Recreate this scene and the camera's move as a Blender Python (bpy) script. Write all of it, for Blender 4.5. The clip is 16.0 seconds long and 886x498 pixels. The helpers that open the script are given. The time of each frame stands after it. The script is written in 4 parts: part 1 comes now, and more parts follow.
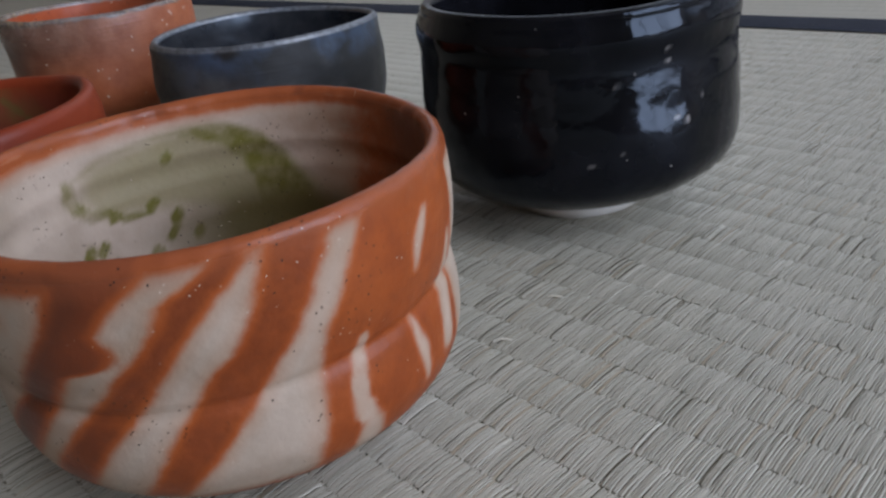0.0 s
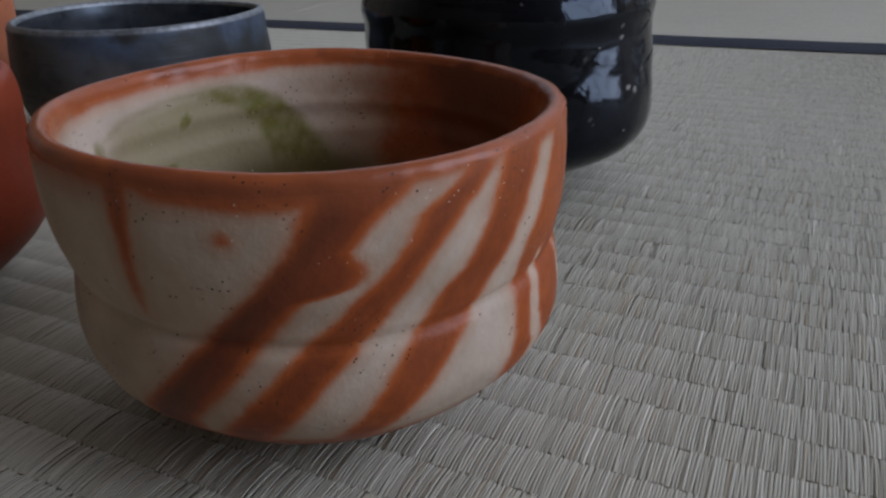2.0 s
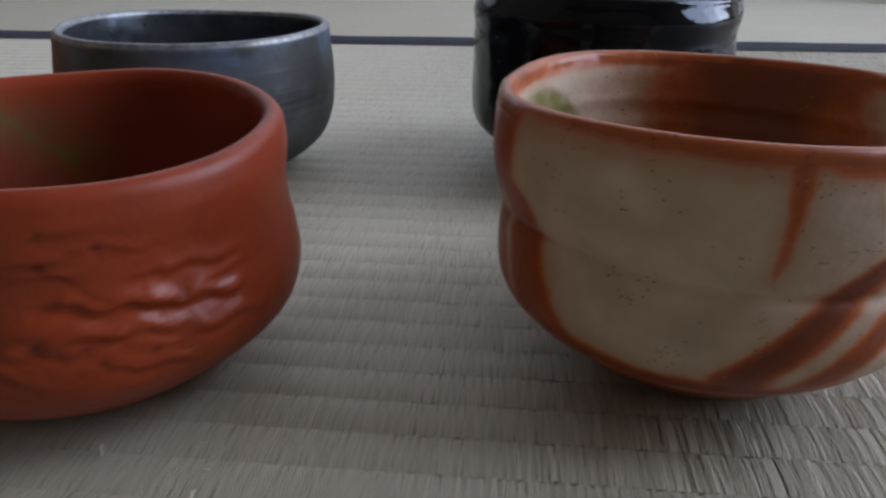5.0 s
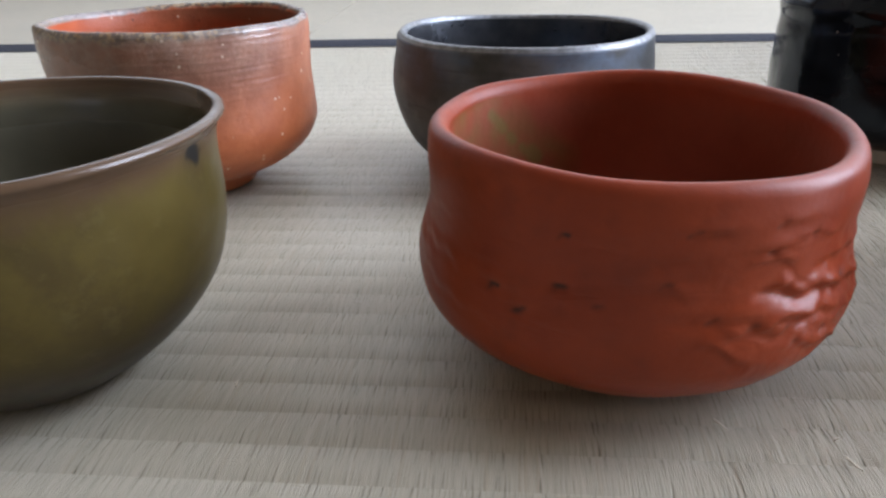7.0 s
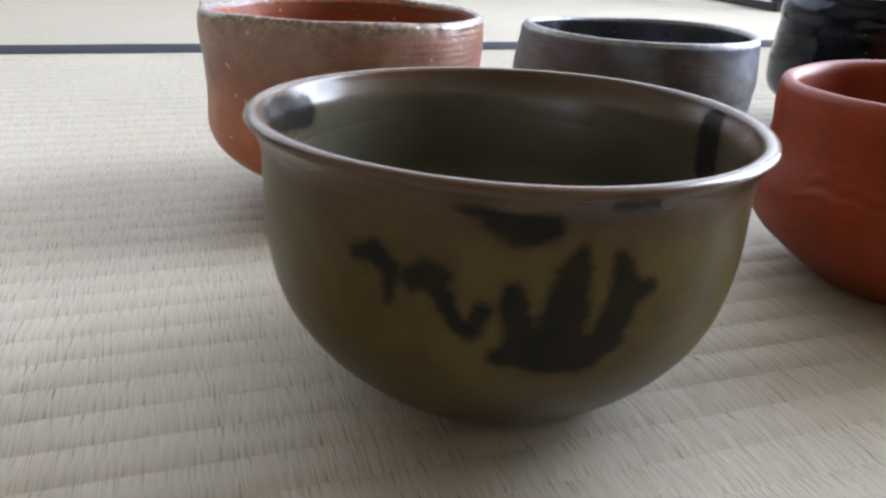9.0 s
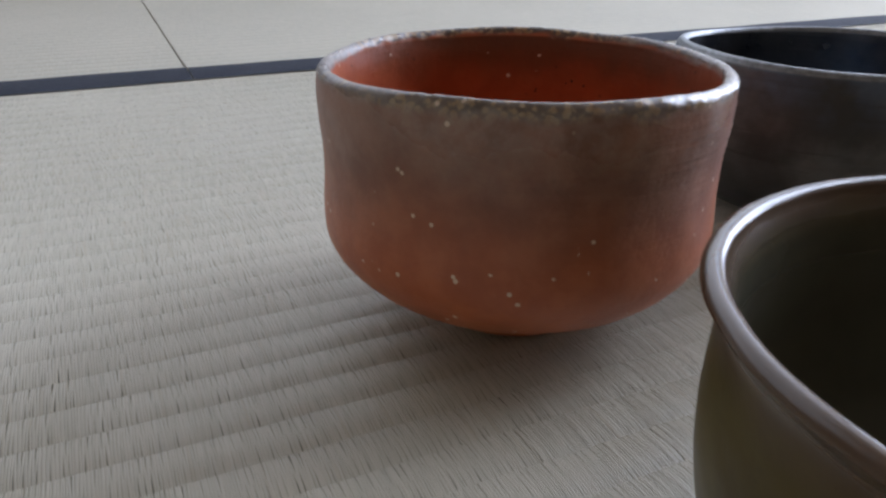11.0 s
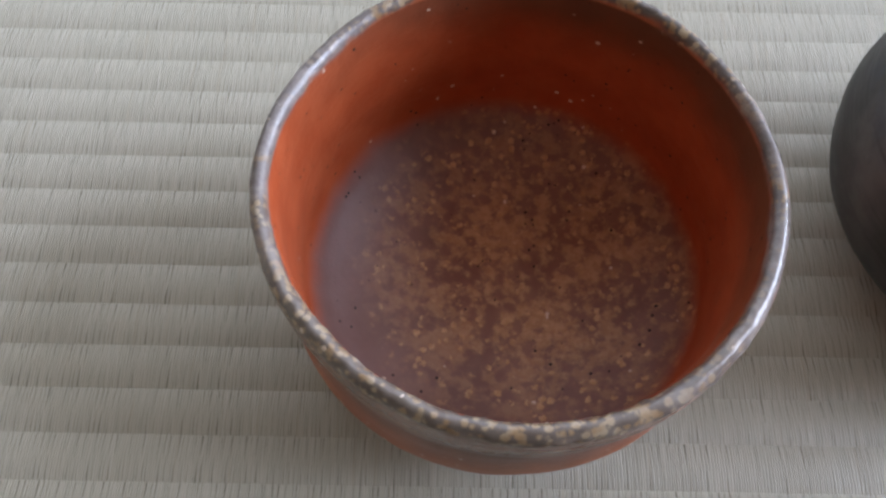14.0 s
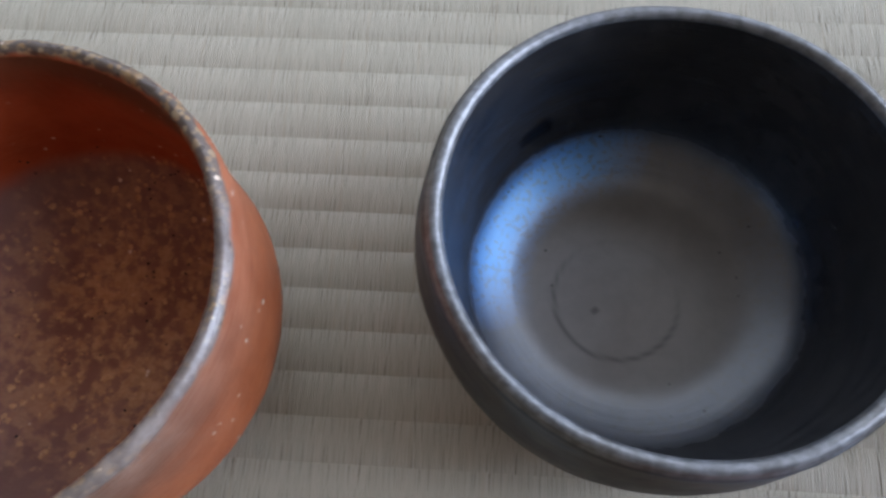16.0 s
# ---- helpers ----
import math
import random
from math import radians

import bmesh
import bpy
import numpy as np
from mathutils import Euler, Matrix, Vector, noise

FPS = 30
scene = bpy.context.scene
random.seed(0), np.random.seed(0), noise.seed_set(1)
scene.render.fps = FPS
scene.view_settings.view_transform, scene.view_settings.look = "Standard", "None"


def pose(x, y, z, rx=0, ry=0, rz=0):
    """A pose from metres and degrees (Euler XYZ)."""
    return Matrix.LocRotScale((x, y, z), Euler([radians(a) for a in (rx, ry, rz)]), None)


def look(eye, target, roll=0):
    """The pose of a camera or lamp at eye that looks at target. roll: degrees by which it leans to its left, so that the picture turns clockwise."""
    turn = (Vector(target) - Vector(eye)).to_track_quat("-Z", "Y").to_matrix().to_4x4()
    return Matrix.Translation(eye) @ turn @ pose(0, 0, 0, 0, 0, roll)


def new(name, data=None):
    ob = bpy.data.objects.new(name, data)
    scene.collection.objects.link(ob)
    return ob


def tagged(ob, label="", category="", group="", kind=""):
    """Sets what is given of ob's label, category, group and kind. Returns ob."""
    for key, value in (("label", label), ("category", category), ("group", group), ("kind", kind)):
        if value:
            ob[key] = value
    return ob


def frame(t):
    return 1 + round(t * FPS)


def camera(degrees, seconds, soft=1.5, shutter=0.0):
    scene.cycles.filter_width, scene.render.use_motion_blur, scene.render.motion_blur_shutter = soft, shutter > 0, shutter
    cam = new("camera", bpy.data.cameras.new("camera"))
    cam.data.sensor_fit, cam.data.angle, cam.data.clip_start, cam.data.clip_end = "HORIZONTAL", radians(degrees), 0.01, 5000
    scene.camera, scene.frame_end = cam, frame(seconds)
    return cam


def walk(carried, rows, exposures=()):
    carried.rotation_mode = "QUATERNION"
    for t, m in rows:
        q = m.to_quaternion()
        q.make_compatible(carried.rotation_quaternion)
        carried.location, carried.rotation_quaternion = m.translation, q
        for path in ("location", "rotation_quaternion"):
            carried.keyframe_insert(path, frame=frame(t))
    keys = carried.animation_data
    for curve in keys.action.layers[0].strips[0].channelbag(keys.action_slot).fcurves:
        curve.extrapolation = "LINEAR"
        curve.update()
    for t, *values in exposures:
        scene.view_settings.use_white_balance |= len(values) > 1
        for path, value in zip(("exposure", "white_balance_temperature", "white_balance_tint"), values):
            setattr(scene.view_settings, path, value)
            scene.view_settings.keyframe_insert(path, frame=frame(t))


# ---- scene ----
cam = camera(61.11, 16.0, soft=2.6, shutter=0.3)
PATH = [
    (0.0, pose(0.4716, 0.2956, 0.1319, 63.20, 7.36, 45.24)),
    (0.5, pose(0.4591, 0.2769, 0.1276, 62.20, 5.94, 39.84)),
    (1.0, pose(0.4409, 0.2575, 0.1284, 63.36, 4.89, 34.61)),
    (1.5, pose(0.4265, 0.2424, 0.1248, 63.62, 5.25, 30.87)),
    (2.0, pose(0.4081, 0.2273, 0.1226, 63.94, 2.42, 25.45)),
    (2.5, pose(0.3920, 0.2120, 0.1226, 63.38, 1.62, 20.20)),
    (3.0, pose(0.3655, 0.2016, 0.1232, 62.73, 1.32, 15.59)),
    (3.2, pose(0.3581, 0.1978, 0.1252, 63.21, 1.64, 14.09)),
    (5.3, pose(0.2244, 0.1669, 0.1271, 64.29, 0.44, 4.62)),
    (5.5, pose(0.2080, 0.1679, 0.1265, 64.38, 1.43, 4.61)),
    (6.0, pose(0.1591, 0.1543, 0.1294, 63.81, 1.02, 6.51)),
    (6.5, pose(0.1210, 0.1463, 0.1276, 63.12, 1.60, 8.13)),
    (7.0, pose(0.0930, 0.1393, 0.1325, 64.25, 1.75, 5.08)),
    (7.5, pose(0.0314, 0.1369, 0.1309, 64.71, -0.32, -2.45)),
    (8.0, pose(-0.0417, 0.1464, 0.1374, 66.68, -0.18, -9.12)),
    (8.5, pose(-0.0818, 0.1430, 0.1297, 66.34, -0.40, -11.86)),
    (9.0, pose(-0.1282, 0.1542, 0.1246, 65.37, -2.57, -17.41)),
    (9.5, pose(-0.1670, 0.1875, 0.1321, 65.74, -1.35, -24.46)),
    (10.0, pose(-0.1856, 0.2394, 0.1261, 65.29, -2.72, -27.38)),
    (10.2, pose(-0.1911, 0.2541, 0.1221, 65.09, -2.30, -27.62)),
    (12.3, pose(-0.1354, 0.3489, 0.1727, 52.17, 1.24, -18.27)),
    (12.5, pose(-0.1264, 0.3568, 0.1823, 47.84, 1.49, -18.19)),
    (13.0, pose(-0.1062, 0.3716, 0.2014, 36.43, 0.72, -14.50)),
    (13.5, pose(-0.0887, 0.3956, 0.2295, 30.15, 0.95, -5.35)),
    (14.0, pose(-0.0827, 0.4058, 0.2294, 23.74, -0.39, 0.96)),
    (14.5, pose(-0.0626, 0.4179, 0.2368, 22.05, 1.28, 4.17)),
    (15.0, pose(-0.0226, 0.4276, 0.2386, 20.65, 1.12, 4.67)),
    (15.5, pose(0.0155, 0.4416, 0.2381, 18.97, 0.92, 3.25)),
    (16.0, pose(0.0503, 0.4457, 0.2358, 19.55, 1.95, 3.46)),
]
walk(cam, PATH, exposures=[(0.0, -0.86, 6500, 10), (0.5, -1.12, 6500, 10), (1.0, -1.16, 6500, 10), (1.5, -1.2, 6500, 10), (2.5, -1.02, 6500, 10), (3.2, -0.82, 6500, 10), (5.3, -0.38, 6620, 10), (5.5, -0.30, 6630, 10), (6.0, 0.0, 6750, 10), (6.5, 0.50, 6700, 10), (7.0, 0.58, 6750, 10), (7.5, 0.32, 6600, 10), (8.0, 0.56, 6550, 10), (8.5, 0.86, 6800, 10), (9.0, 0.88, 6850, 10), (9.5, 0.66, 6550, 10), (10.2, 0.34, 6550, 10), (12.3, -0.12, 6500, 10), (13.0, 0.1, 6500, 10), (13.5, 0.23, 6480, 10), (14.5, 0.31, 6450, 10), (15.5, 0.3, 6450, 10), (16.0, -0.02, 6450, 10)])

# ---------------------------------------------------------------- daylight
world = bpy.data.worlds.new("sky")
world.use_nodes = True
scene.world = world
wn = world.node_tree.nodes
sky = wn.new("ShaderNodeTexSky")
sky.sky_type = "NISHITA"
sky.sun_disc = False
sky.sun_elevation = radians(48)
sky.sun_rotation = radians(200)
world.node_tree.links.new(sky.outputs[0], wn["Background"].inputs[0])
wn["Background"].inputs[1].default_value = 0.1


def window_lamp(name, at, target, width, height, watts, colour):
    """Daylight in the opening of a window."""
    lamp = bpy.data.lights.new(name, "AREA")
    lamp.shape, lamp.size, lamp.size_y = "RECTANGLE", width, height
    lamp.energy, lamp.color = watts, colour
    ob = new(name, lamp)
    ob.matrix_world = look(at, target)
    return ob


window_lamp("daylight_side", (2.28, 0.72, 1.27), (0.0, 0.72, 1.27), 1.34, 2.26, 146.0, (0.68, 0.775, 1.0))
window_lamp("daylight_back", (1.7, 1.66, 1.36), (1.7, 0.0, 1.36), 0.74, 1.86, 15.0, (0.68, 0.775, 1.0))
window_lamp("daylight_paper_screen", (0.04, 1.495, 1.08), (0.04, 0.0, 1.08), 2.46, 1.46, 14.0, (0.72, 0.82, 1.0))


# ---------------------------------------------------------------- materials
class Nodes:
    """A small writer of node trees."""

    def __init__(self, name):
        self.mat = bpy.data.materials.new(name)
        self.mat.use_nodes = True
        self.tree = self.mat.node_tree
        self.bsdf = self.tree.nodes["Principled BSDF"]
        self.tex = self.add("ShaderNodeTexCoord").outputs["Object"]

    def add(self, kind):
        return self.tree.nodes.new(kind)

    def put(self, socket, value):
        if isinstance(value, bpy.types.NodeSocket):
            self.tree.links.new(value, socket)
        elif isinstance(value, tuple) and len(value) == 3 and socket.type == "RGBA":
            socket.default_value = (*value, 1)
        else:
            socket.default_value = value

    def noise(self, scale, detail=4.0, rough=0.55, stretch=None, distort=0.0, vec=None):
        v = vec or self.tex
        if stretch:
            m = self.add("ShaderNodeMapping")
            self.put(m.inputs["Vector"], v)
            m.inputs["Scale"].default_value = stretch
            v = m.outputs[0]
        n = self.add("ShaderNodeTexNoise")
        self.put(n.inputs["Vector"], v)
        for key, value in (("Scale", scale), ("Detail", detail), ("Roughness", rough), ("Distortion", distort)):
            n.inputs[key].default_value = value
        return n.outputs["Fac"]

    def cells(self, scale, jitter=1.0):
        n = self.add("ShaderNodeTexVoronoi")
        self.put(n.inputs["Vector"], self.tex)
        n.inputs["Scale"].default_value = scale
        n.inputs["Randomness"].default_value = jitter
        return n.outputs["Distance"], n.outputs["Color"]

    def ramp(self, value, low, high, to_low=0.0, to_high=1.0):
        n = self.add("ShaderNodeMapRange")
        n.interpolation_type = "SMOOTHSTEP"
        for key, v in (("Value", value), ("From Min", low), ("From Max", high), ("To Min", to_low), ("To Max", to_high)):
            self.put(n.inputs[key], v)
        return n.outputs[0]

    def math(self, op, a, b=0.0):
        n = self.add("ShaderNodeMath")
        n.operation = op
        self.put(n.inputs[0], a)
        self.put(n.inputs[1], b)
        return n.outputs[0]

    def mix(self, fac, a, b, blend="MIX"):
        n = self.add("ShaderNodeMix")
        n.data_type, n.blend_type = "RGBA", blend
        self.put(n.inputs[0], fac)
        self.put(n.inputs[6], a)
        self.put(n.inputs[7], b)
        return n.outputs[2]

    def attr(self, name):
        n = self.add("ShaderNodeAttribute")
        n.attribute_name = name
        return n.outputs["Fac"]

    def height(self):
        n = self.add("ShaderNodeSeparateXYZ")
        self.put(n.inputs[0], self.tex)
        return n.outputs[2]

    def finish(self, colour, rough=0.5, bumps=(), coat=0.0, metal=0.0, spec=0.5, coat_rough=0.08):
        b = self.bsdf
        self.put(b.inputs["Base Color"], colour)
        self.put(b.inputs["Roughness"], rough)
        self.put(b.inputs["Metallic"], metal)
        self.put(b.inputs["Specular IOR Level"], spec)
        self.put(b.inputs["Coat Weight"], coat)
        self.put(b.inputs["Coat Roughness"], coat_rough)
        last = None
        for height, metres, strength in bumps:
            n = self.add("ShaderNodeBump")
            n.inputs["Distance"].default_value = metres
            n.inputs["Strength"].default_value = strength
            self.put(n.inputs["Height"], height)
            if last:
                self.put(n.inputs["Normal"], last)
            last = n.outputs[0]
        if last:
            self.put(b.inputs["Normal"], last)
        return self.mat


def island(n):
    return n.add("ShaderNodeNewGeometry").outputs["Random Per Island"]


def straw_material():
    n = Nodes("rush_straw")
    r = island(n)
    sep = n.add("ShaderNodeSeparateXYZ")
    n.put(sep.inputs[0], n.tex)
    fresh = n.ramp(sep.outputs[0], 0.10, 0.36, 0.45, 1.0)
    tint = n.mix(n.ramp(r, 0.0, 1.0), (0.382, 0.353, 0.273), (0.483, 0.445, 0.351))
    tint = n.mix(fresh, (0.434, 0.399, 0.303), tint)
    tint = n.mix(n.math("MULTIPLY", n.ramp(r, 0.95, 0.99), fresh), tint, (0.353, 0.286, 0.189))
    streak = n.noise(60, 3, 0.6, (12, 1, 12))
    tint = n.mix(n.ramp(streak, 0.35, 0.75, 0.0, 0.25), tint, (0.353, 0.311, 0.231))
    patch = n.noise(7, 4, 0.6)
    tint = n.mix(n.ramp(patch, 0.35, 0.7, 0.0, 0.5), tint, (0.504, 0.462, 0.370))
    tint = n.mix(n.math("MULTIPLY", n.ramp(r, 0.012, 0.008), n.ramp(fresh, 0.45, 1.0, 0.25, 0.9)), tint, (0.622, 0.580, 0.470))
    return n.finish(tint, n.ramp(streak, 0.2, 0.8, 0.36, 0.52), [(streak, 0.0004, 0.4)])


def mat_material(name, pitch=0.0138):
    """Rush matting for the mats that the eye never comes close to."""
    n = Nodes(name)
    sep = n.add("ShaderNodeSeparateXYZ")
    n.put(sep.inputs[0], n.tex)
    row = n.math("SINE", n.math("MULTIPLY", sep.outputs[1], math.pi / pitch))
    row = n.math("ABSOLUTE", row)
    straws = n.noise(90, 3, 0.7, (9, 0.6, 1))
    tint = n.mix(n.ramp(straws, 0.25, 0.75), (0.355, 0.327, 0.260), (0.441, 0.402, 0.320))
    tint = n.mix(n.ramp(row, 0.0, 0.22, 0.45, 0.0), tint, (0.293, 0.263, 0.193))
    patch = n.noise(5, 4, 0.6)
    tint = n.mix(n.ramp(patch, 0.35, 0.7, 0.0, 0.4), tint, (0.469, 0.427, 0.341))
    return n.finish(tint, 0.58, [(n.ramp(row, 0.0, 0.6), 0.0008, 0.6), (straws, 0.0006, 0.35)], spec=0.3)


def cloth_material():
    n = Nodes("border_cloth")
    weave = n.noise(900, 2, 0.6)
    wide = n.noise(25, 4, 0.6)
    tint = n.mix(n.ramp(weave, 0.3, 0.7), (0.010, 0.012, 0.020), (0.024, 0.027, 0.040))
    tint = n.mix(n.ramp(wide, 0.5, 0.75, 0.0, 0.5), tint, (0.035, 0.038, 0.052))
    return n.finish(tint, 0.75, [(weave, 0.0005, 0.5)], spec=0.22)


def plaster_material(name, low, high, rough=0.85):
    n = Nodes(name)
    a, b = n.noise(3.5, 5, 0.6), n.noise(160, 3, 0.6)
    return n.finish(n.mix(n.ramp(a, 0.3, 0.7), low, high), rough, [(b, 0.0008, 0.4)])


def wood_material(name, low, high, rough=0.45):
    n = Nodes(name)
    g = n.noise(30, 5, 0.6, (14, 1, 14), 0.6)
    return n.finish(n.mix(n.ramp(g, 0.3, 0.7), low, high), rough, [(g, 0.0004, 0.4)])


STRAW, CLOTH = straw_material(), cloth_material()
FAR_MAT = mat_material("rush_matting")
UNDER = plaster_material("mat_core", (0.10, 0.085, 0.05), (0.14, 0.12, 0.07))
PLASTER = plaster_material("clay_plaster", (0.37, 0.30, 0.22), (0.43, 0.35, 0.26))
CEILING = wood_material("ceiling_cedar", (0.24, 0.19, 0.14), (0.32, 0.26, 0.20))
PALE_WOOD = wood_material("pale_sill_wood", (0.52, 0.50, 0.46), (0.64, 0.62, 0.58), 0.35)
PAPER_DOOR = plaster_material("door_paper", (0.62, 0.62, 0.62), (0.70, 0.70, 0.69))
WHITE = wood_material("white_paint", (0.74, 0.75, 0.76), (0.80, 0.81, 0.82), 0.3)
LACQUER = wood_material("black_lacquer", (0.010, 0.011, 0.014), (0.018, 0.019, 0.024), 0.25)


# ---------------------------------------------------------------- mesh helpers
def mesh_of(name, verts, faces, material, smooth=False):
    me = bpy.data.meshes.new(name)
    me.from_pydata(verts, [], faces)
    me.materials.append(material)
    if smooth:
        me.shade_smooth()
    return me


def box_bm(boxes, bevel=0.0):
    bm = bmesh.new()
    for x0, y0, z0, x1, y1, z1 in boxes:
        made = bmesh.ops.create_cube(bm, size=1)["verts"]
        m = Matrix.Translation(((x0 + x1) / 2, (y0 + y1) / 2, (z0 + z1) / 2)) @ Matrix.Diagonal((x1 - x0, y1 - y0, z1 - z0, 1))
        bmesh.ops.transform(bm, matrix=m, verts=made)
    if bevel:
        bmesh.ops.bevel(bm, geom=bm.edges[:], offset=bevel, segments=2, affect="EDGES")
    return bm


def part(name, bm, material, parent=None, label=""):
    me = bpy.data.meshes.new(name)
    bm.to_mesh(me)
    bm.free()
    me.materials.append(material)
    ob = new(name, me)
    ob.parent = parent
    if label:
        tagged(ob, label)
    return ob


def setting(name, boxes, material, label, category, bevel=0.0):
    return tagged(part(name, box_bm(boxes, bevel), material), label, category, kind="structure")


# ---------------------------------------------------------------- room
X0, X1, Y0, Y1, HIGH = -2.2, 2.2, -2.4, 1.50, 2.6
setting("ceiling", [(X0 - 0.1, Y0 - 0.1, HIGH, X1 + 0.1, Y1 + 0.1, HIGH + 0.05)], CEILING, "brown cedar board ceiling over the tatami room", "ceiling")
setting("wall_west", [(X0 - 0.1, Y0, -0.06, X0, Y1, HIGH)], PLASTER, "plain beige clay plaster wall of the tatami room", "wall")
setting("wall_south", [(X0 - 0.1, Y0 - 0.1, -0.06, X1 + 0.1, Y0, HIGH)], PLASTER, "plain beige clay plaster wall of the tatami room", "wall")
setting("wall_east", [(X1, Y0, -0.06, X1 + 0.1, 0.02, HIGH), (X1, 0.02, 2.42, X1 + 0.1, 1.42, HIGH), (X1, 0.02, -0.06, X1 + 0.1, 1.42, 0.12), (X1, 1.42, -0.06, X1 + 0.1, Y1 + 0.16, HIGH)],
        PLASTER, "beige plaster wall with a wide window opening", "wall")
setting("wall_north", [(X0, Y1 + 0.06, 0.03, 1.3, Y1 + 0.16, HIGH), (1.3, Y1 + 0.06, 2.32, X1, Y1 + 0.16, HIGH), (2.1, Y1 + 0.06, 0.03, X1, Y1 + 0.16, 2.32), (1.3, Y1 + 0.06, 0.03, 2.1, Y1 + 0.16, 0.40)],
        PLASTER, "beige plaster wall with a glazed door opening", "wall")
setting("door_sill", [(X0, Y1 - 0.03, -0.06, -0.1245, Y1 + 0.16, 0.006), (-0.124, Y1 - 0.03, -0.06, X1, Y1 + 0.16, 0.008)], PALE_WOOD, "pale wooden threshold along the far edge of the mats", "sill", 0.001)
door = setting("door_1", [(-1.2, Y1 + 0.005, 0.0061, -0.1245, Y1 + 0.035, 1.8)], PAPER_DOOR, "closed pale paper sliding door panel", "door", 0.002)
part("door_rail", box_bm([(-1.2, Y1 - 0.001, 0.0061, -0.1245, Y1 + 0.003, 0.05)], 0.0005), PALE_WOOD, door, "pale wooden bottom rail")

other = setting("door_2", [(-0.124, Y1 + 0.02, 0.0081, 1.28, Y1 + 0.05, 1.8)], PAPER_DOOR, "closed white paper screen door lit by daylight", "door", 0.002)
part("door_rail", box_bm([(-0.124, Y1 + 0.012, 0.0081, 1.28, Y1 + 0.018, 0.05)], 0.0005), WHITE, other, "white painted bottom rail")


def window(name, along, lo, hi, z0, z1, at, bars, label):
    """A window's frame of wooden bars in its opening."""
    w = 0.035
    edges = [(lo, hi, z0, z0 + w), (lo, hi, z1 - w, z1), (lo, lo + w, z0 + w, z1 - w), (hi - w, hi, z0 + w, z1 - w)]
    for k in range(1, bars):
        c = lo + (hi - lo) * k / bars
        edges.append((c - w / 2, c + w / 2, z0 + w, z1 - w))
    top = None
    for k, (a, b, c, d) in enumerate(edges):
        bx = (at, a, c, at + 0.03, b, d) if along == "y" else (a, at, c, b, at + 0.03, d)
        if k == 0:
            top = setting(name, [bx], PALE_WOOD, label, "window", 0.002)
        else:
            part("window_bar", box_bm([bx], 0.002), PALE_WOOD, top)
    return top


window("window_1", "y", 0.02, 1.42, 0.12, 2.42, X1 + 0.03, 3, "wide wooden window frame letting in daylight")
window("window_2", "x", 1.3, 2.1, 0.40, 2.32, Y1 + 0.08, 2, "tall wooden window frame with daylight behind")

# ---------------------------------------------------------------- tatami
PITCH, EDGE_Y = 0.0138, 0.845
floor = setting("floor", [(X0 - 0.1, Y0 - 0.1, -0.10, X1 + 0.1, Y1 + 0.2, -0.062)], UNDER, "wooden subfloor under the tatami mats", "floor")


def plain_mat(x0, y0, x1, y1, label, border):
    m = setting("tatami_mat", [(x0, y0, -0.06, x1, y1, -0.0006)], FAR_MAT, label, "tatami mat", 0.0006)
    if border:
        edging(x0, x1, border[0], border[1], m)
    return m


def edging(x0, x1, y0, y1, parent):
    """The dark cloth edging, slightly padded and creased."""
    nx, ny = int((x1 - x0) / 0.012) + 1, 7
    verts, faces = [], []
    for i in range(nx + 1):
        for j in range(ny + 1):
            x, s = x0 + (x1 - x0) * i / nx, j / ny
            z = 0.0011 * math.sin(math.pi * s) ** 0.5 + 0.0006 * noise.noise(Vector((x * 14, s * 2, 3.1)))
            y = y0 + (y1 - y0) * s + 0.0012 * noise.noise(Vector((x * 5, 7.7, 0)))
            verts.append((x, y, z))
    for i in range(nx):
        for j in range(ny):
            a = i * (ny + 1) + j
            faces.append((a, a + ny + 1, a + ny + 2, a + 1))
    ob = new("border_cloth", mesh_of("border_cloth", verts, faces, CLOTH, True))
    ob.parent = parent
    return tagged(ob, "dark navy cloth edging of the mat")


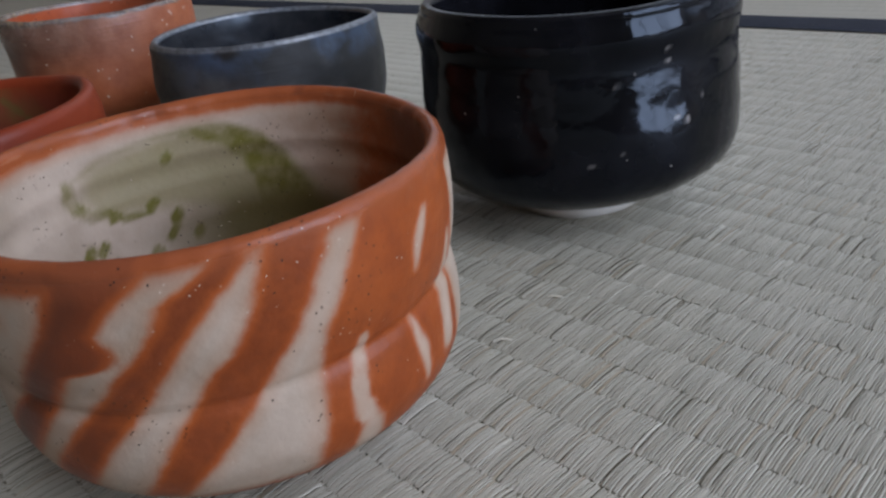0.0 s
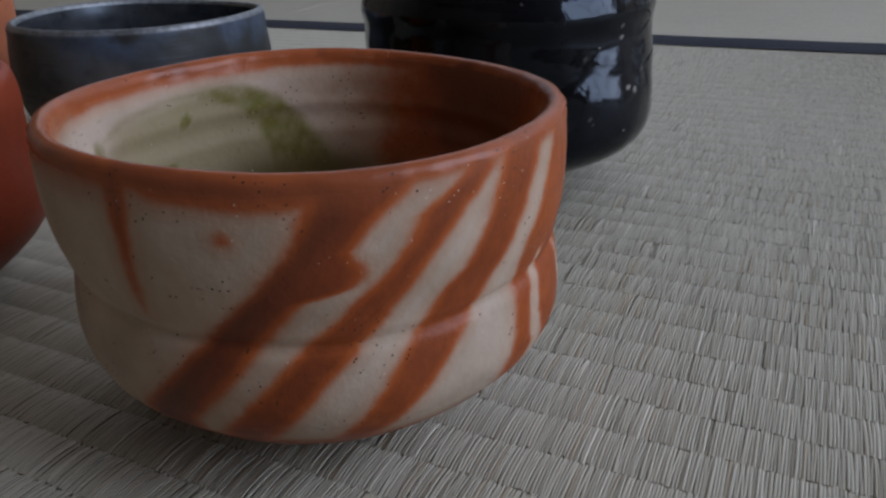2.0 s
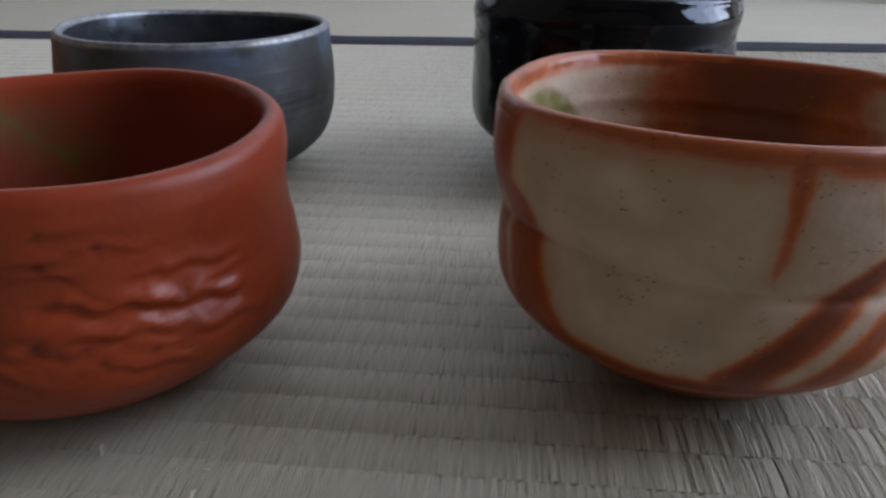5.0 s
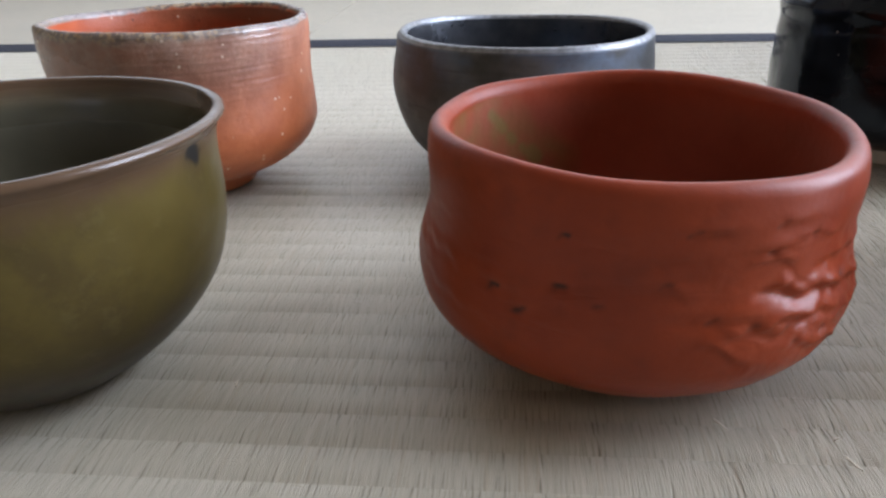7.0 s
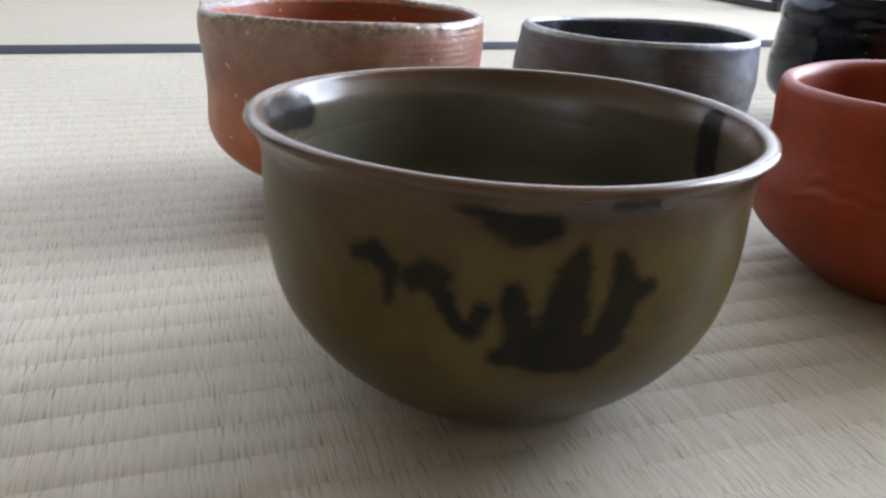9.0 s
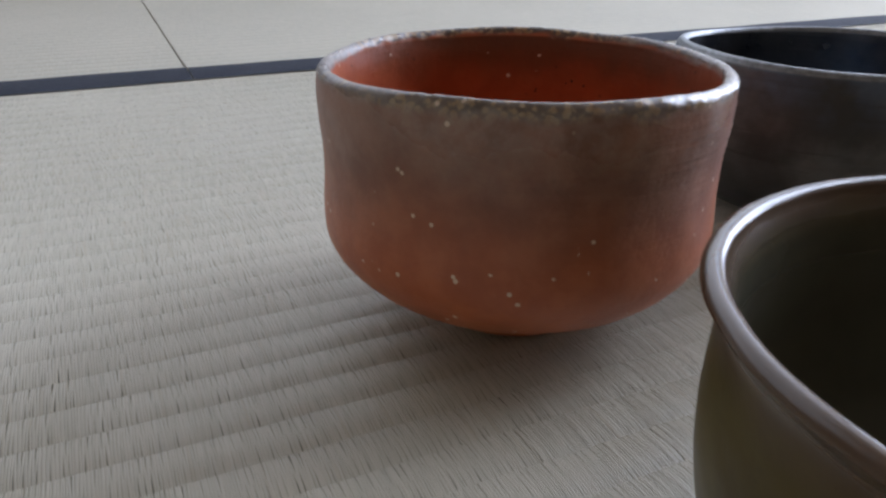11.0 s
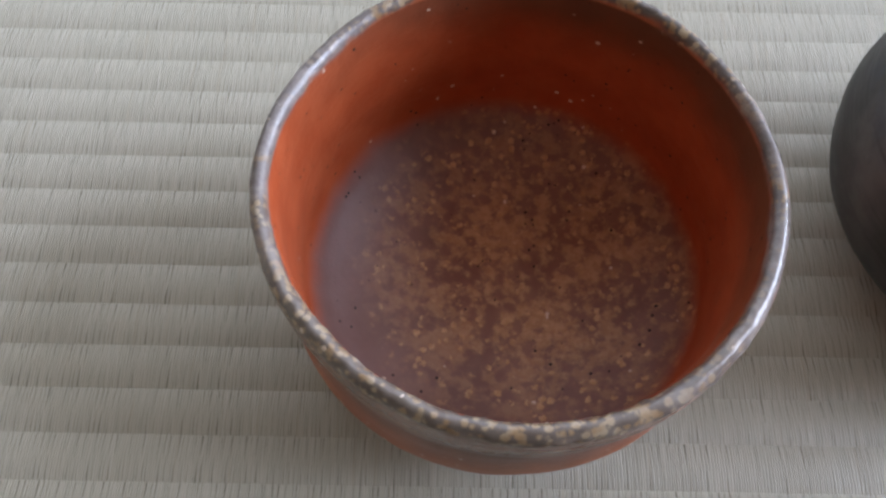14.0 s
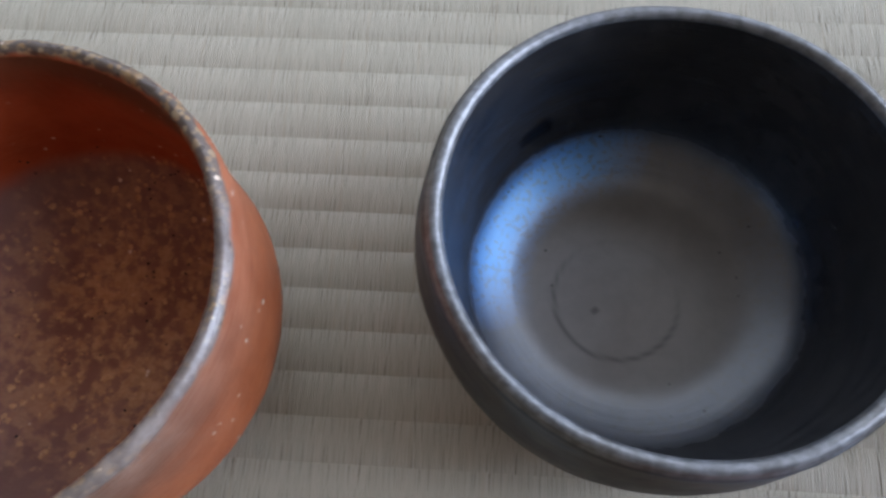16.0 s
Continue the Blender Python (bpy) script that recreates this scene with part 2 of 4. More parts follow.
def straws(x0, x1, y0, y1, parent):
    """Rush straws, row by row: each one is a low ridge that dips at both warp threads. They lie flatter where the mat is worn."""
    rng = np.random.default_rng(5)
    rows = int(round((y1 - y0) / PITCH))
    all_v, count = [], 0
    for row in range(rows):
        ya, yb = y1 - (row + 1) * PITCH, y1 - row * PITCH
        step = 0.00078
        n = int((x1 - x0) / step)
        w = rng.uniform(0.7, 1.3, n)
        w *= (x1 - x0) / w.sum()
        right = x0 + np.cumsum(w)
        left = right - w
        fresh = np.clip((left - 0.10) / 0.25, 0, 1)
        fresh = 0.26 + 1.0 * fresh * fresh * (3 - 2 * fresh)
        lift = rng.normal(0, 0.00009, n) * fresh
        wild = rng.random(n)
        lift += (np.where(wild > 0.991, 0.00028, 0) - np.where(wild < 0.02, 0.0004, 0)) * fresh
        lean = rng.normal(0, 0.0002, n)
        yj = rng.normal(0, 0.00022, (n, 2)) * np.minimum(fresh, 1)[:, None] + np.array([-1, 1]) * 0.0002 * np.clip(1 - fresh, 0, 1)[:, None]
        gap = 0.02 + 0.022 * np.clip(fresh - 0.3, 0, 1)
        grid = np.zeros((n, 5, 3, 3))
        for a, (s, dip) in enumerate(((0.0, -0.00062), (0.2, -0.00018), (0.5, 0.0), (0.8, -0.00018), (1.0, -0.00062))):
            y = ya + 0.00004 + (yb - ya - 0.00008) * s + (yj[:, 0] if s == 0 else yj[:, 1] if s == 1 else 0)
            for b, (u, drop) in enumerate(((0, -0.00022), (0.5, 0.0), (1, -0.00022))):
                grid[:, a, b, 0] = left + w * (gap + (1 - 2 * gap) * u) + lean * (s - 0.5)
                grid[:, a, b, 1] = y
                grid[:, a, b, 2] = dip + drop * (0.6 + 0.6 * fresh) + lift * (0.4 if s in (0.0, 1.0) else 1.0)
        all_v.append(grid.reshape(-1, 3))
        count += n
    v = np.concatenate(all_v)
    quad = np.array([(a * 3 + b, a * 3 + b + 1, a * 3 + b + 4, a * 3 + b + 3) for a in range(4) for b in range(2)])
    loops = (np.arange(count)[:, None, None] * 15 + quad[None]).reshape(-1)
    me = bpy.data.meshes.new("weave")
    me.vertices.add(len(v))
    me.vertices.foreach_set("co", v.astype(np.float32).ravel())
    me.loops.add(len(loops))
    me.loops.foreach_set("vertex_index", loops.astype(np.int32))
    me.polygons.add(len(loops) // 4)
    me.polygons.foreach_set("loop_start", np.arange(0, len(loops), 4, dtype=np.int32))
    me.update(calc_edges=True)
    me.materials.append(STRAW)
    me.shade_smooth()
    ob = new("weave", me)
    ob.parent = parent
    return tagged(ob, "dry grey-green rush straws woven in rows", kind="stuff")


near = setting("tatami_mat", [(-0.62, EDGE_Y - 0.91, -0.06, 1.2, EDGE_Y - 0.001, -0.0010)], UNDER, "worn grey-beige tatami mat under the tea bowls", "tatami mat")
straws(-0.44, 0.80, EDGE_Y - 47 * PITCH, EDGE_Y - 0.0005, near)
part("mat_front", box_bm([(-0.62, EDGE_Y - 0.91, -0.00095, 1.2, EDGE_Y - 47 * PITCH - 0.001, -0.0006)]), FAR_MAT, near)
part("mat_end", box_bm([(-0.62, EDGE_Y - 47 * PITCH, -0.00095, -0.441, EDGE_Y - 0.001, -0.0006)]), FAR_MAT, near)
part("mat_end", box_bm([(0.801, EDGE_Y - 47 * PITCH, -0.00095, 1.2, EDGE_Y - 0.001, -0.0006)]), FAR_MAT, near)
plain_mat(X0, EDGE_Y + 0.001, -0.1199, Y1 - 0.031, "grey-beige tatami mat with a dark cloth edging", (EDGE_Y, EDGE_Y + 0.041))
plain_mat(-0.1191, EDGE_Y + 0.001, X1, Y1 - 0.031, "grey-beige tatami mat with a dark cloth edging", (EDGE_Y + 0.001, EDGE_Y + 0.040))
plain_mat(X0, Y0, X1, EDGE_Y - 0.912, "grey-beige tatami mat in the unlit part of the room", None)
plain_mat(X0, EDGE_Y - 0.91, -0.622, EDGE_Y - 0.001, "grey-beige tatami mat beside the tea bowls", None)
plain_mat(1.202, EDGE_Y - 0.91, X1, EDGE_Y - 0.001, "grey-beige tatami mat below the window", None)

# ---------------------------------------------------------------- tea bowls
def fine(points, step):
    """A smooth line through the corners of a profile, in millimetres."""
    p = np.array(points, float)
    d = np.concatenate([[0], np.cumsum(np.hypot(*np.diff(p, axis=0).T))])
    s = np.linspace(0, d[-1], max(3, int(d[-1] / step) + 1))
    q = np.stack([np.interp(s, d, p[:, k]) for k in (0, 1)], 1)
    for _ in range(6):
        q[1:-1] = q[1:-1] * 0.5 + (q[:-2] + q[2:]) * 0.25
    return q


class Bowl:
    """A thrown bowl: outer wall, rounded lip and inner wall in one mesh. Profiles are (radius, height) in mm, from the foot up and from the
    lip down. wave(angle): how far the lip rises; push(angle, height, inside): how far the wall stands out, all in mm and degrees."""

    def __init__(self, name, at, high, tilt, outer, inner, wall, push=None, wave=None, segments=288):
        out = fine([(0.01, 1.2), (outer[0][0] * 0.9, 1.2), (outer[0][0] - 0.6, 0.0)] + outer, 1.1)
        top_r, top_z = outer[-1]
        lip = []
        for k in range(1, 12):
            a = math.pi * k / 12
            lip.append((top_r - wall / 2 + wall / 2 * math.cos(a), top_z + (high - top_z) * math.sin(a)))
        ins = fine([(top_r - wall, top_z)] + inner + [(0.01, inner[-1][1])], 1.2)
        line = np.concatenate([out, lip, ins])
        side = np.concatenate([np.zeros(len(out)), np.full(len(lip), 0.5), np.ones(len(ins))])
        m, k = len(line), segments
        ang = np.linspace(-math.pi, math.pi, k, endpoint=False)
        self.deg = np.degrees(np.tile(ang, (m, 1)))
        self.r = np.tile(line[:, :1], (1, k))
        self.z = np.tile(line[:, 1:], (1, k))
        self.side = np.tile(side[:, None], (1, k))
        r, z = self.r.copy(), self.z.copy()
        if push:
            r += push(self.deg, self.z, self.side) * np.clip(self.r / 15, 0, 1)
        if wave:
            z += wave(self.deg) * np.clip(self.z / high, 0, 1) ** 3
        x, y = r * np.cos(ang), r * np.sin(ang)
        z = z + (tilt[0] * x + tilt[1] * y) * z / high
        co = np.stack([x, y, z], 2).reshape(-1, 3) / 1000
        a = np.arange(m - 1)[:, None] * k + np.arange(k)[None]
        b = np.arange(m - 1)[:, None] * k + (np.arange(k)[None] + 1) % k
        quads = np.stack([a, b, b + k, a + k], 2).reshape(-1, 4)
        self.co, self.quads = co, quads
        self.name, self.spot = name, (at[0], at[1], 0.0)
        self.k, self.high, self.line = k, high, line
        self.first_lip, self.last_lip = len(out), len(out) + len(lip)
        self.arc = np.maximum(self.r, 1)
        self.masks = {}

    def mask(self, name, values):
        self.masks[name] = np.asarray(values, np.float32).ravel()

    def piece(self, name, rows, material, normals, parent=None, label=""):
        """The rows of quads from rows[0] up to rows[1] as one mesh, shaded as part of the whole bowl."""
        lo, hi = rows[0] * self.k, (rows[1] + 1) * self.k
        me = bpy.data.meshes.new(name)
        me.from_pydata(self.co[lo:hi].tolist(), [], (self.quads[lo:hi - self.k] - lo).tolist())
        me.shade_smooth()
        for key, values in self.masks.items():
            me.attributes.new(key, "FLOAT", "POINT").data.foreach_set("value", values[lo:hi])
        me.normals_split_custom_set_from_vertices(normals[lo:hi].tolist())
        me.materials.append(material)
        ob = new(name, me)
        ob.parent = parent
        if label:
            tagged(ob, label)
        return ob

    def fire(self, material, rim_label, inner_label, foot=0.0, foot_label="", rim=1.5):
        """Makes the bowl: its wall, and under it the rim, the inner wall and, up to the height foot, the foot ring. Returns the bowl."""
        whole = bpy.data.meshes.new("whole")
        whole.from_pydata(self.co.tolist(), [], self.quads.tolist())
        normals = np.zeros(len(self.co) * 3, np.float32)
        whole.vertices.foreach_get("normal", normals)
        normals = normals.reshape(-1, 3)
        bpy.data.meshes.remove(whole)
        top = self.line[self.first_lip][1]
        a = self.first_lip
        while self.line[a - 1][1] > top - rim:
            a -= 1
        b = self.last_lip
        while self.line[b][1] > top - rim:
            b += 1
        start = 0
        if foot:
            start = int(np.argmax(self.line[:a, 1] > foot))
        last = len(self.line) - 1
        ob = self.piece(self.name, (start, a), material, normals)
        ob.location = self.spot
        self.piece("rim", (a, b), material, normals, ob, rim_label)
        self.piece("inner_wall", (b, last), material, normals, ob, inner_label)
        if foot:
            self.piece("foot_ring", (0, start), material, normals, ob, foot_label)
        return ob

    def band(self, rows):
        """Millimetres inside a band between two angles that change with the height; rows: (height, from angle, to angle), from the bottom up."""
        z, lo, hi = (np.array(c, float) for c in zip(*rows))
        at = np.clip(self.z, z[0], z[-1])
        mid = np.interp(at, z, (lo + hi) / 2)
        half = np.interp(at, z, (hi - lo) / 2)
        d = np.abs((self.deg - mid + 180) % 360 - 180)
        return np.minimum(np.minimum(np.radians(half - d) * self.arc * 0.75, self.z - z[0]), z[-1] - self.z)

    def stroke(self, points, half):
        """Millimetres inside a stroke along (angle, height) points; negative outside. half: half widths along it."""
        best = np.full(self.z.shape, 99.0)
        halves = half if isinstance(half, (list, tuple)) else [half] * len(points)
        for (a0, z0), (a1, z1), h0, h1 in zip(points, points[1:], halves, halves[1:]):
            span = (a1 - a0 + 180) % 360 - 180
            u = np.radians((self.deg - a0 + 180) % 360 - 180) * self.arc
            e = np.radians(span) * self.arc
            w, f = self.z - z0, z1 - z0
            s = np.clip((u * e + w * f) / (e * e + f * f + 1e-6), 0, 1)
            best = np.minimum(best, np.hypot(u - s * e, w - s * f) - (h0 + (h1 - h0) * s))
        return -best


def lumps(deg, z, r, size, seed):
    """Soft uneven noise round a wall, from -1 to 1, with lumps of that size in mm."""
    a = np.radians(deg)
    x, y = r * np.cos(a) / size, r * np.sin(a) / size
    flat = np.stack([x, y, z / size], 2).reshape(-1, 3)
    off = Vector((seed * 7.13, seed * 3.7, seed * 1.9))
    return np.array([noise.noise(Vector(p) + off) for p in flat]).reshape(deg.shape)


def bump(deg, z, a, h, wide, tall):
    """A soft hill at an angle and a height, wide in degrees and tall in mm."""
    d = (deg - a + 180) % 360 - 180
    return np.exp(-(d / wide) ** 2 - ((z - h) / tall) ** 2)


# ---- striped bowl
def striped_material():
    n = Nodes("fire_striped_clay")
    edge = n.noise(220, 4, 0.6)
    soft = n.noise(60, 3, 0.5)
    wob = n.math("ADD", n.math("MULTIPLY", n.math("SUBTRACT", edge, 0.5), 1.8), n.math("MULTIPLY", n.math("SUBTRACT", n.noise(75, 4, 0.6), 0.5), 2.2))
    side = n.math("ADD", n.attr("stripe"), wob)
    stripe = n.ramp(side, -1.4, 1.0)
    speck, _ = n.cells(650)
    pick = n.noise(90, 2, 0.5)
    cream = n.mix(n.ramp(soft, 0.3, 0.7), (0.385, 0.293, 0.215), (0.485, 0.378, 0.290))
    cream = n.mix(n.ramp(n.noise(28, 4, 0.6), 0.5, 0.75, 0.0, 0.45), cream, (0.31, 0.195, 0.125))
    fringe = n.mix(n.ramp(n.noise(45, 4, 0.6), 0.3, 0.7), (0.315, 0.067, 0.0145), (0.385, 0.090, 0.020))
    core = n.mix(n.ramp(n.noise(38, 4, 0.6), 0.3, 0.7), (0.152, 0.034, 0.0112), (0.205, 0.047, 0.0160))
    orange = n.mix(n.ramp(side, 0.2, 3.0), fringe, core)
    orange = n.mix(n.math("MULTIPLY", n.ramp(n.attr("deep"), 0.0, 1.0), 0.7), orange, (0.105, 0.030, 0.014))
    cream = n.mix(n.math("MULTIPLY", n.ramp(side, -5.0, 0.5), 0.34), cream, (0.36, 0.135, 0.046))
    tint = n.mix(stripe, cream, orange)
    tint = n.mix(n.ramp(n.height(), 0.0715, 0.0785, 0.0, 0.45), tint, (0.31, 0.092, 0.040))
    tea = n.attr("tea")
    tint = n.mix(n.math("MULTIPLY", n.attr("film"), n.ramp(soft, 0.3, 0.7, 0.75, 1.0)), tint, (0.215, 0.180, 0.072))
    tint = n.mix(n.math("MULTIPLY", tea, n.ramp(edge, 0.25, 0.6, 0.6, 1.0)), tint, (0.120, 0.104, 0.012))
    tint = n.mix(n.ramp(n.attr("sludge"), 0.0, 1.0), tint, (0.085, 0.062, 0.018))
    dark = n.math("MULTIPLY", n.ramp(speck, 0.13, 0.18, 1.0, 0.0), n.ramp(pick, 0.56, 0.585))
    tint = n.mix(dark, tint, (0.030, 0.019, 0.014))
    chip, _ = n.cells(480, 0.9)
    white = n.math("MULTIPLY", n.ramp(chip, 0.07, 0.10, 1.0, 0.0), n.ramp(n.noise(75, 2, 0.5), 0.55, 0.58))
    tint = n.mix(white, tint, (0.55, 0.44, 0.34))
    rough = n.ramp(stripe, 0.0, 1.0, 0.55, n.ramp(n.height(), 0.070, 0.078, 0.42, 0.27))
    return n.finish(tint, rough, [(edge, 0.0005, 0.35), (n.noise(600, 3, 0.6), 0.0003, 0.35), (n.noise(14, 3, 0.5, (1, 1, 9)), 0.0008, 0.3)], spec=0.24)


def striped_bowl():
    outer = [(28, 0), (33.5, 4), (39, 8), (45, 13), (51.3, 18), (56.8, 24), (59.2, 30), (59.3, 36), (58.8, 42), (58.0, 46), (57.6, 48.5), (58.6, 52), (59.9, 57), (60.4, 63), (60.5, 69), (60.3, 73), (60.0, 77)]
    inner = [(54.6, 72), (54.8, 60), (53.8, 50), (53.2, 40), (50, 25), (43, 14), (30, 8.5), (12, 7)]

    def push(deg, z, side):
        g = 0.9 * lumps(deg, z, 58, 38, 1) + 0.25 * lumps(deg, z, 58, 13, 2)
        ring = -1.1 * np.exp(-((z - 47 - 1.6 * np.sin(np.radians(deg * 2))) / 1.25) ** 2) * (side < 0.5)
        wet = 0.4 * lumps(deg, z, 58, 4.5, 5) * np.exp(-((z - 78) / 2.2) ** 2)
        low = -2.0 * bump(deg, 0 * z, 162, 0, 26, 9) - 1.6 * bump(deg, z, 162, 25, 30, 14) - 0.9 * bump(deg, 0 * z, 48, 0, 26, 9) - 0.9 * bump(deg, z, 44, 25, 28, 14) + 1.2 * bump(deg, z, -146, 30, 24, 14) + 1.1 * bump(deg, z, -152, 68, 24, 14)
        turned = (-0.45 * np.exp(-((z - 64) / 1.6) ** 2) - 0.35 * np.exp(-((z - 55) / 1.4) ** 2) + 0.3 * np.exp(-((z - 59.5) / 2) ** 2)) * (side > 0.9)
        return g * np.clip(z / 25, 0, 1) + wet + ring + turned + np.clip(z / 12, 0, 1) * low + 0.4 * np.cos(np.radians(2 * (deg - 150)))

    b = Bowl("tea_bowl", (0.3027, 0.3701), 79.8, (-0.018, -0.035), outer, inner, 4.6, push, lambda d: 0.5 * np.sin(np.radians(3 * d + 40)))
    out = b.side < 0.75
    bands = [
        [(18, -103, -84), (27, -98.5, -84), (33.5, -92, -78), (40.7, -84.5, -71.7), (53, -72, -61), (55.8, -69.5, -58.5), (57, -68, -54.5), (58.2, -67, -50.6), (59.8, -66, -48), (62, -64, -47.8), (66, -60.5, -49.4), (70, -58.5, -45.5), (73, -57.5, -42.5), (77, -56, -37.5), (84, -53, -34)],
        [(16, -86, -76), (25, -79, -67.5), (34.7, -70.6, -59), (37.3, -68, -56.8), (48.6, -56.4, -45.4), (60, -44.3, -37), (66, -39.5, -31.5), (70.4, -37.3, -27.5), (76, -28.5, -21.5), (84, -24, -19)],
        [(16, -61, -52), (25, -54, -44.5), (30.9, -49.2, -39.5), (40.1, -42.8, -30.7), (48.9, -36, -22.7), (53.1, -33.5, -19.7), (57.2, -28.5, -16.5), (63.7, -23.7, -12.4), (73.5, -19.9, -8), (84, -17, -3)],
        [(16, -19, 30), (26.5, -16.5, 31), (44.9, -12.8, 32), (56.6, -10, 32), (66.2, -5.1, 33), (75, -0.2, 33), (84, 3, 35)],
        [(17, -190, -125), (27.4, -186, -132.6), (33.5, -184, -137.3), (44.5, -182, -142.9), (56.3, -181, -146.9), (61, -180, -153.6), (68, -180, -153.5), (84, -180, -150)],
    ]
    strokes = [
        ([(-89, 80), (-88.9, 67), (-89.5, 56), (-90, 51)], [3.0, 1.5, 1.1, 0.0]),
        ([(-89, 80), (-80, 78), (-62, 77), (-48, 78)], [3.0, 3.6, 3.2, 4]),
        ([(168, 80), (172, 58), (178, 36)], [7, 5.5, 5]),
        ([(-135, 24), (-116, 21), (-95, 20), (-60, 19), (-20, 18)], [4, 3.2, 3.6, 2.4, 1.6]),
        ([(70, 80), (80, 60), (68, 30)], [5, 3.4, 4]), ([(120, 80), (132, 55), (126, 28)], [3.4, 3, 4]),
    ]
    s = np.full(b.z.shape, -40.0)
    for pts, half in strokes:
        s = np.maximum(s, b.stroke(pts, half))
    for rows, deepest in zip(bands, (9.0, 2.2, 1.9, 1.3, 1.9)):
        s = np.maximum(s, np.minimum(b.band(rows), deepest))
    s = np.maximum(s, np.minimum(b.z - 76.6 + 0.9 * np.sin(np.radians(3 * b.deg)), 1.3))
    s = np.maximum(s, 17 + 2.5 * np.sin(np.radians(2 * b.deg + 30)) - b.z)
    bare = [([(18, 70.5), (14.7, 65), (12.8, 59)], [1.0, 2.2, 0.8]), ([(-4.4, 34.5), (-5, 29), (-6, 20)], [0.6, 3.0, 4.4]), ([(11, 46.5), (12.2, 38.4), (12.4, 30)], [0.8, 2.2, 0.9]),
            ([(29, 60), (27.5, 48), (24, 34)], [1.0, 3.6, 3.0]), ([(-161, 57), (-161, 45), (-154, 31)], [0.5, 1.8, 1.2])]
    for pts, half in bare:
        s = np.minimum(s, -b.stroke(pts, half))
    s = np.where(b.side < 0.75, s - 2.4 * np.clip(b.stroke([(-2.8, 50), (-6, 41.6), (-7, 33)], [0.6, 1.3, 1.2]) / 1.5 + 1, 0, 1), s)
    red = 14 - np.abs((b.deg - 62 + 180) % 360 - 180) * 0.36 + 4 * lumps(b.deg, b.z, 55, 16, 4)
    low = 24 - b.z - np.abs((b.deg - 110 + 180) % 360 - 180) * 0.1
    inside = np.maximum(red, low)
    s = np.where(out, s, np.maximum(inside * 0.3, np.minimum(b.z - 75.2, 1.3)))
    spot = b.stroke([(-70.3, 68.6), (-69.6, 68.4)], 0.9)
    s = np.where(out, np.maximum(s, spot), s)
    b.mask("stripe", s)
    b.mask("deep", np.where(out, np.clip(b.stroke([(-92, 27), (-69, 53), (-52, 72)], 5) / 6, 0, 1), np.clip(inside / 22, 0, 0.6)))
    ring = [(-161, 65), (-160.6, 62), (-161.5, 58), (-165, 54.2), (-170.3, 53.8), (-175, 50), (177, 49.5)]
    line = [(-161, 65), (-166, 66.4), (-174, 69), (169, 71.2), (156, 70.9), (147, 69.3)]
    top = [(160, 70.4), (147, 68), (139, 62), (134, 55), (131, 46)]
    tea = np.maximum(np.clip(b.stroke(ring, [0.9, 1.5, 1.6, 1.1, 0.8, 0.8, 0.3]) / 1.1 + 1, 0, 1) * 0.95, np.clip(b.stroke(top, [0.3, 2.4, 4.6, 6, 8]) / 2.2 + 1, 0, 1))
    tea = np.maximum(tea, np.clip(b.stroke(line, 0.3) / 0.9 + 1, 0, 1) * 0.4)
    fill = np.clip(b.stroke([(-176, 59), (160, 58), (140, 52)], [6, 9, 8]) / 3 + 1, 0, 1) * 0.15
    tan = np.clip(b.stroke([(-174, 60), (165, 60), (145, 56), (133, 44)], [6, 9, 10, 11]) / 5 + 1, 0, 1) * 0.72
    b.mask("film", np.where(b.side > 0.9, tan, 0))
    clump = np.zeros(b.z.shape)
    for a, h, w in ((175, 52, 1.3), (168.5, 46.5, 1.7), (170, 43, 1.0), (166.5, 65, 1.1), (-172, 52, 0.9), (163, 40, 1.2), (-160.4, 45, 1.6), (-165, 44.5, 1.3), (172, 41.3, 1.1), (179, 37, 1.6)):
        clump = np.maximum(clump, np.clip(b.stroke([(a, h), (a + 1.5, h - 1.2)], w) / 0.6 + 1, 0, 1))
    grain = 0.8 + 0.5 * lumps(b.deg, b.z, 55, 4, 9)
    tea = np.clip(np.maximum(np.maximum(tea, fill) * grain, clump), 0, 1)
    b.mask("tea", np.where(b.side > 0.9, tea, 0))
    b.mask("sludge", np.where(b.side > 0.9, np.clip((55 - b.z) / 13, 0, 1) * np.clip(1.3 - np.abs((b.deg - 135 + 180) % 360 - 180) / 48, 0, 1) * 0.95, 0))
    bowl = b.fire(striped_material(), "smooth orange fired rim", "cream inner wall stained with dried green tea")
    return tagged(bowl, "cream tea bowl with orange fire stripes and green tea residue", "tea bowl", "tea bowls on the mat")


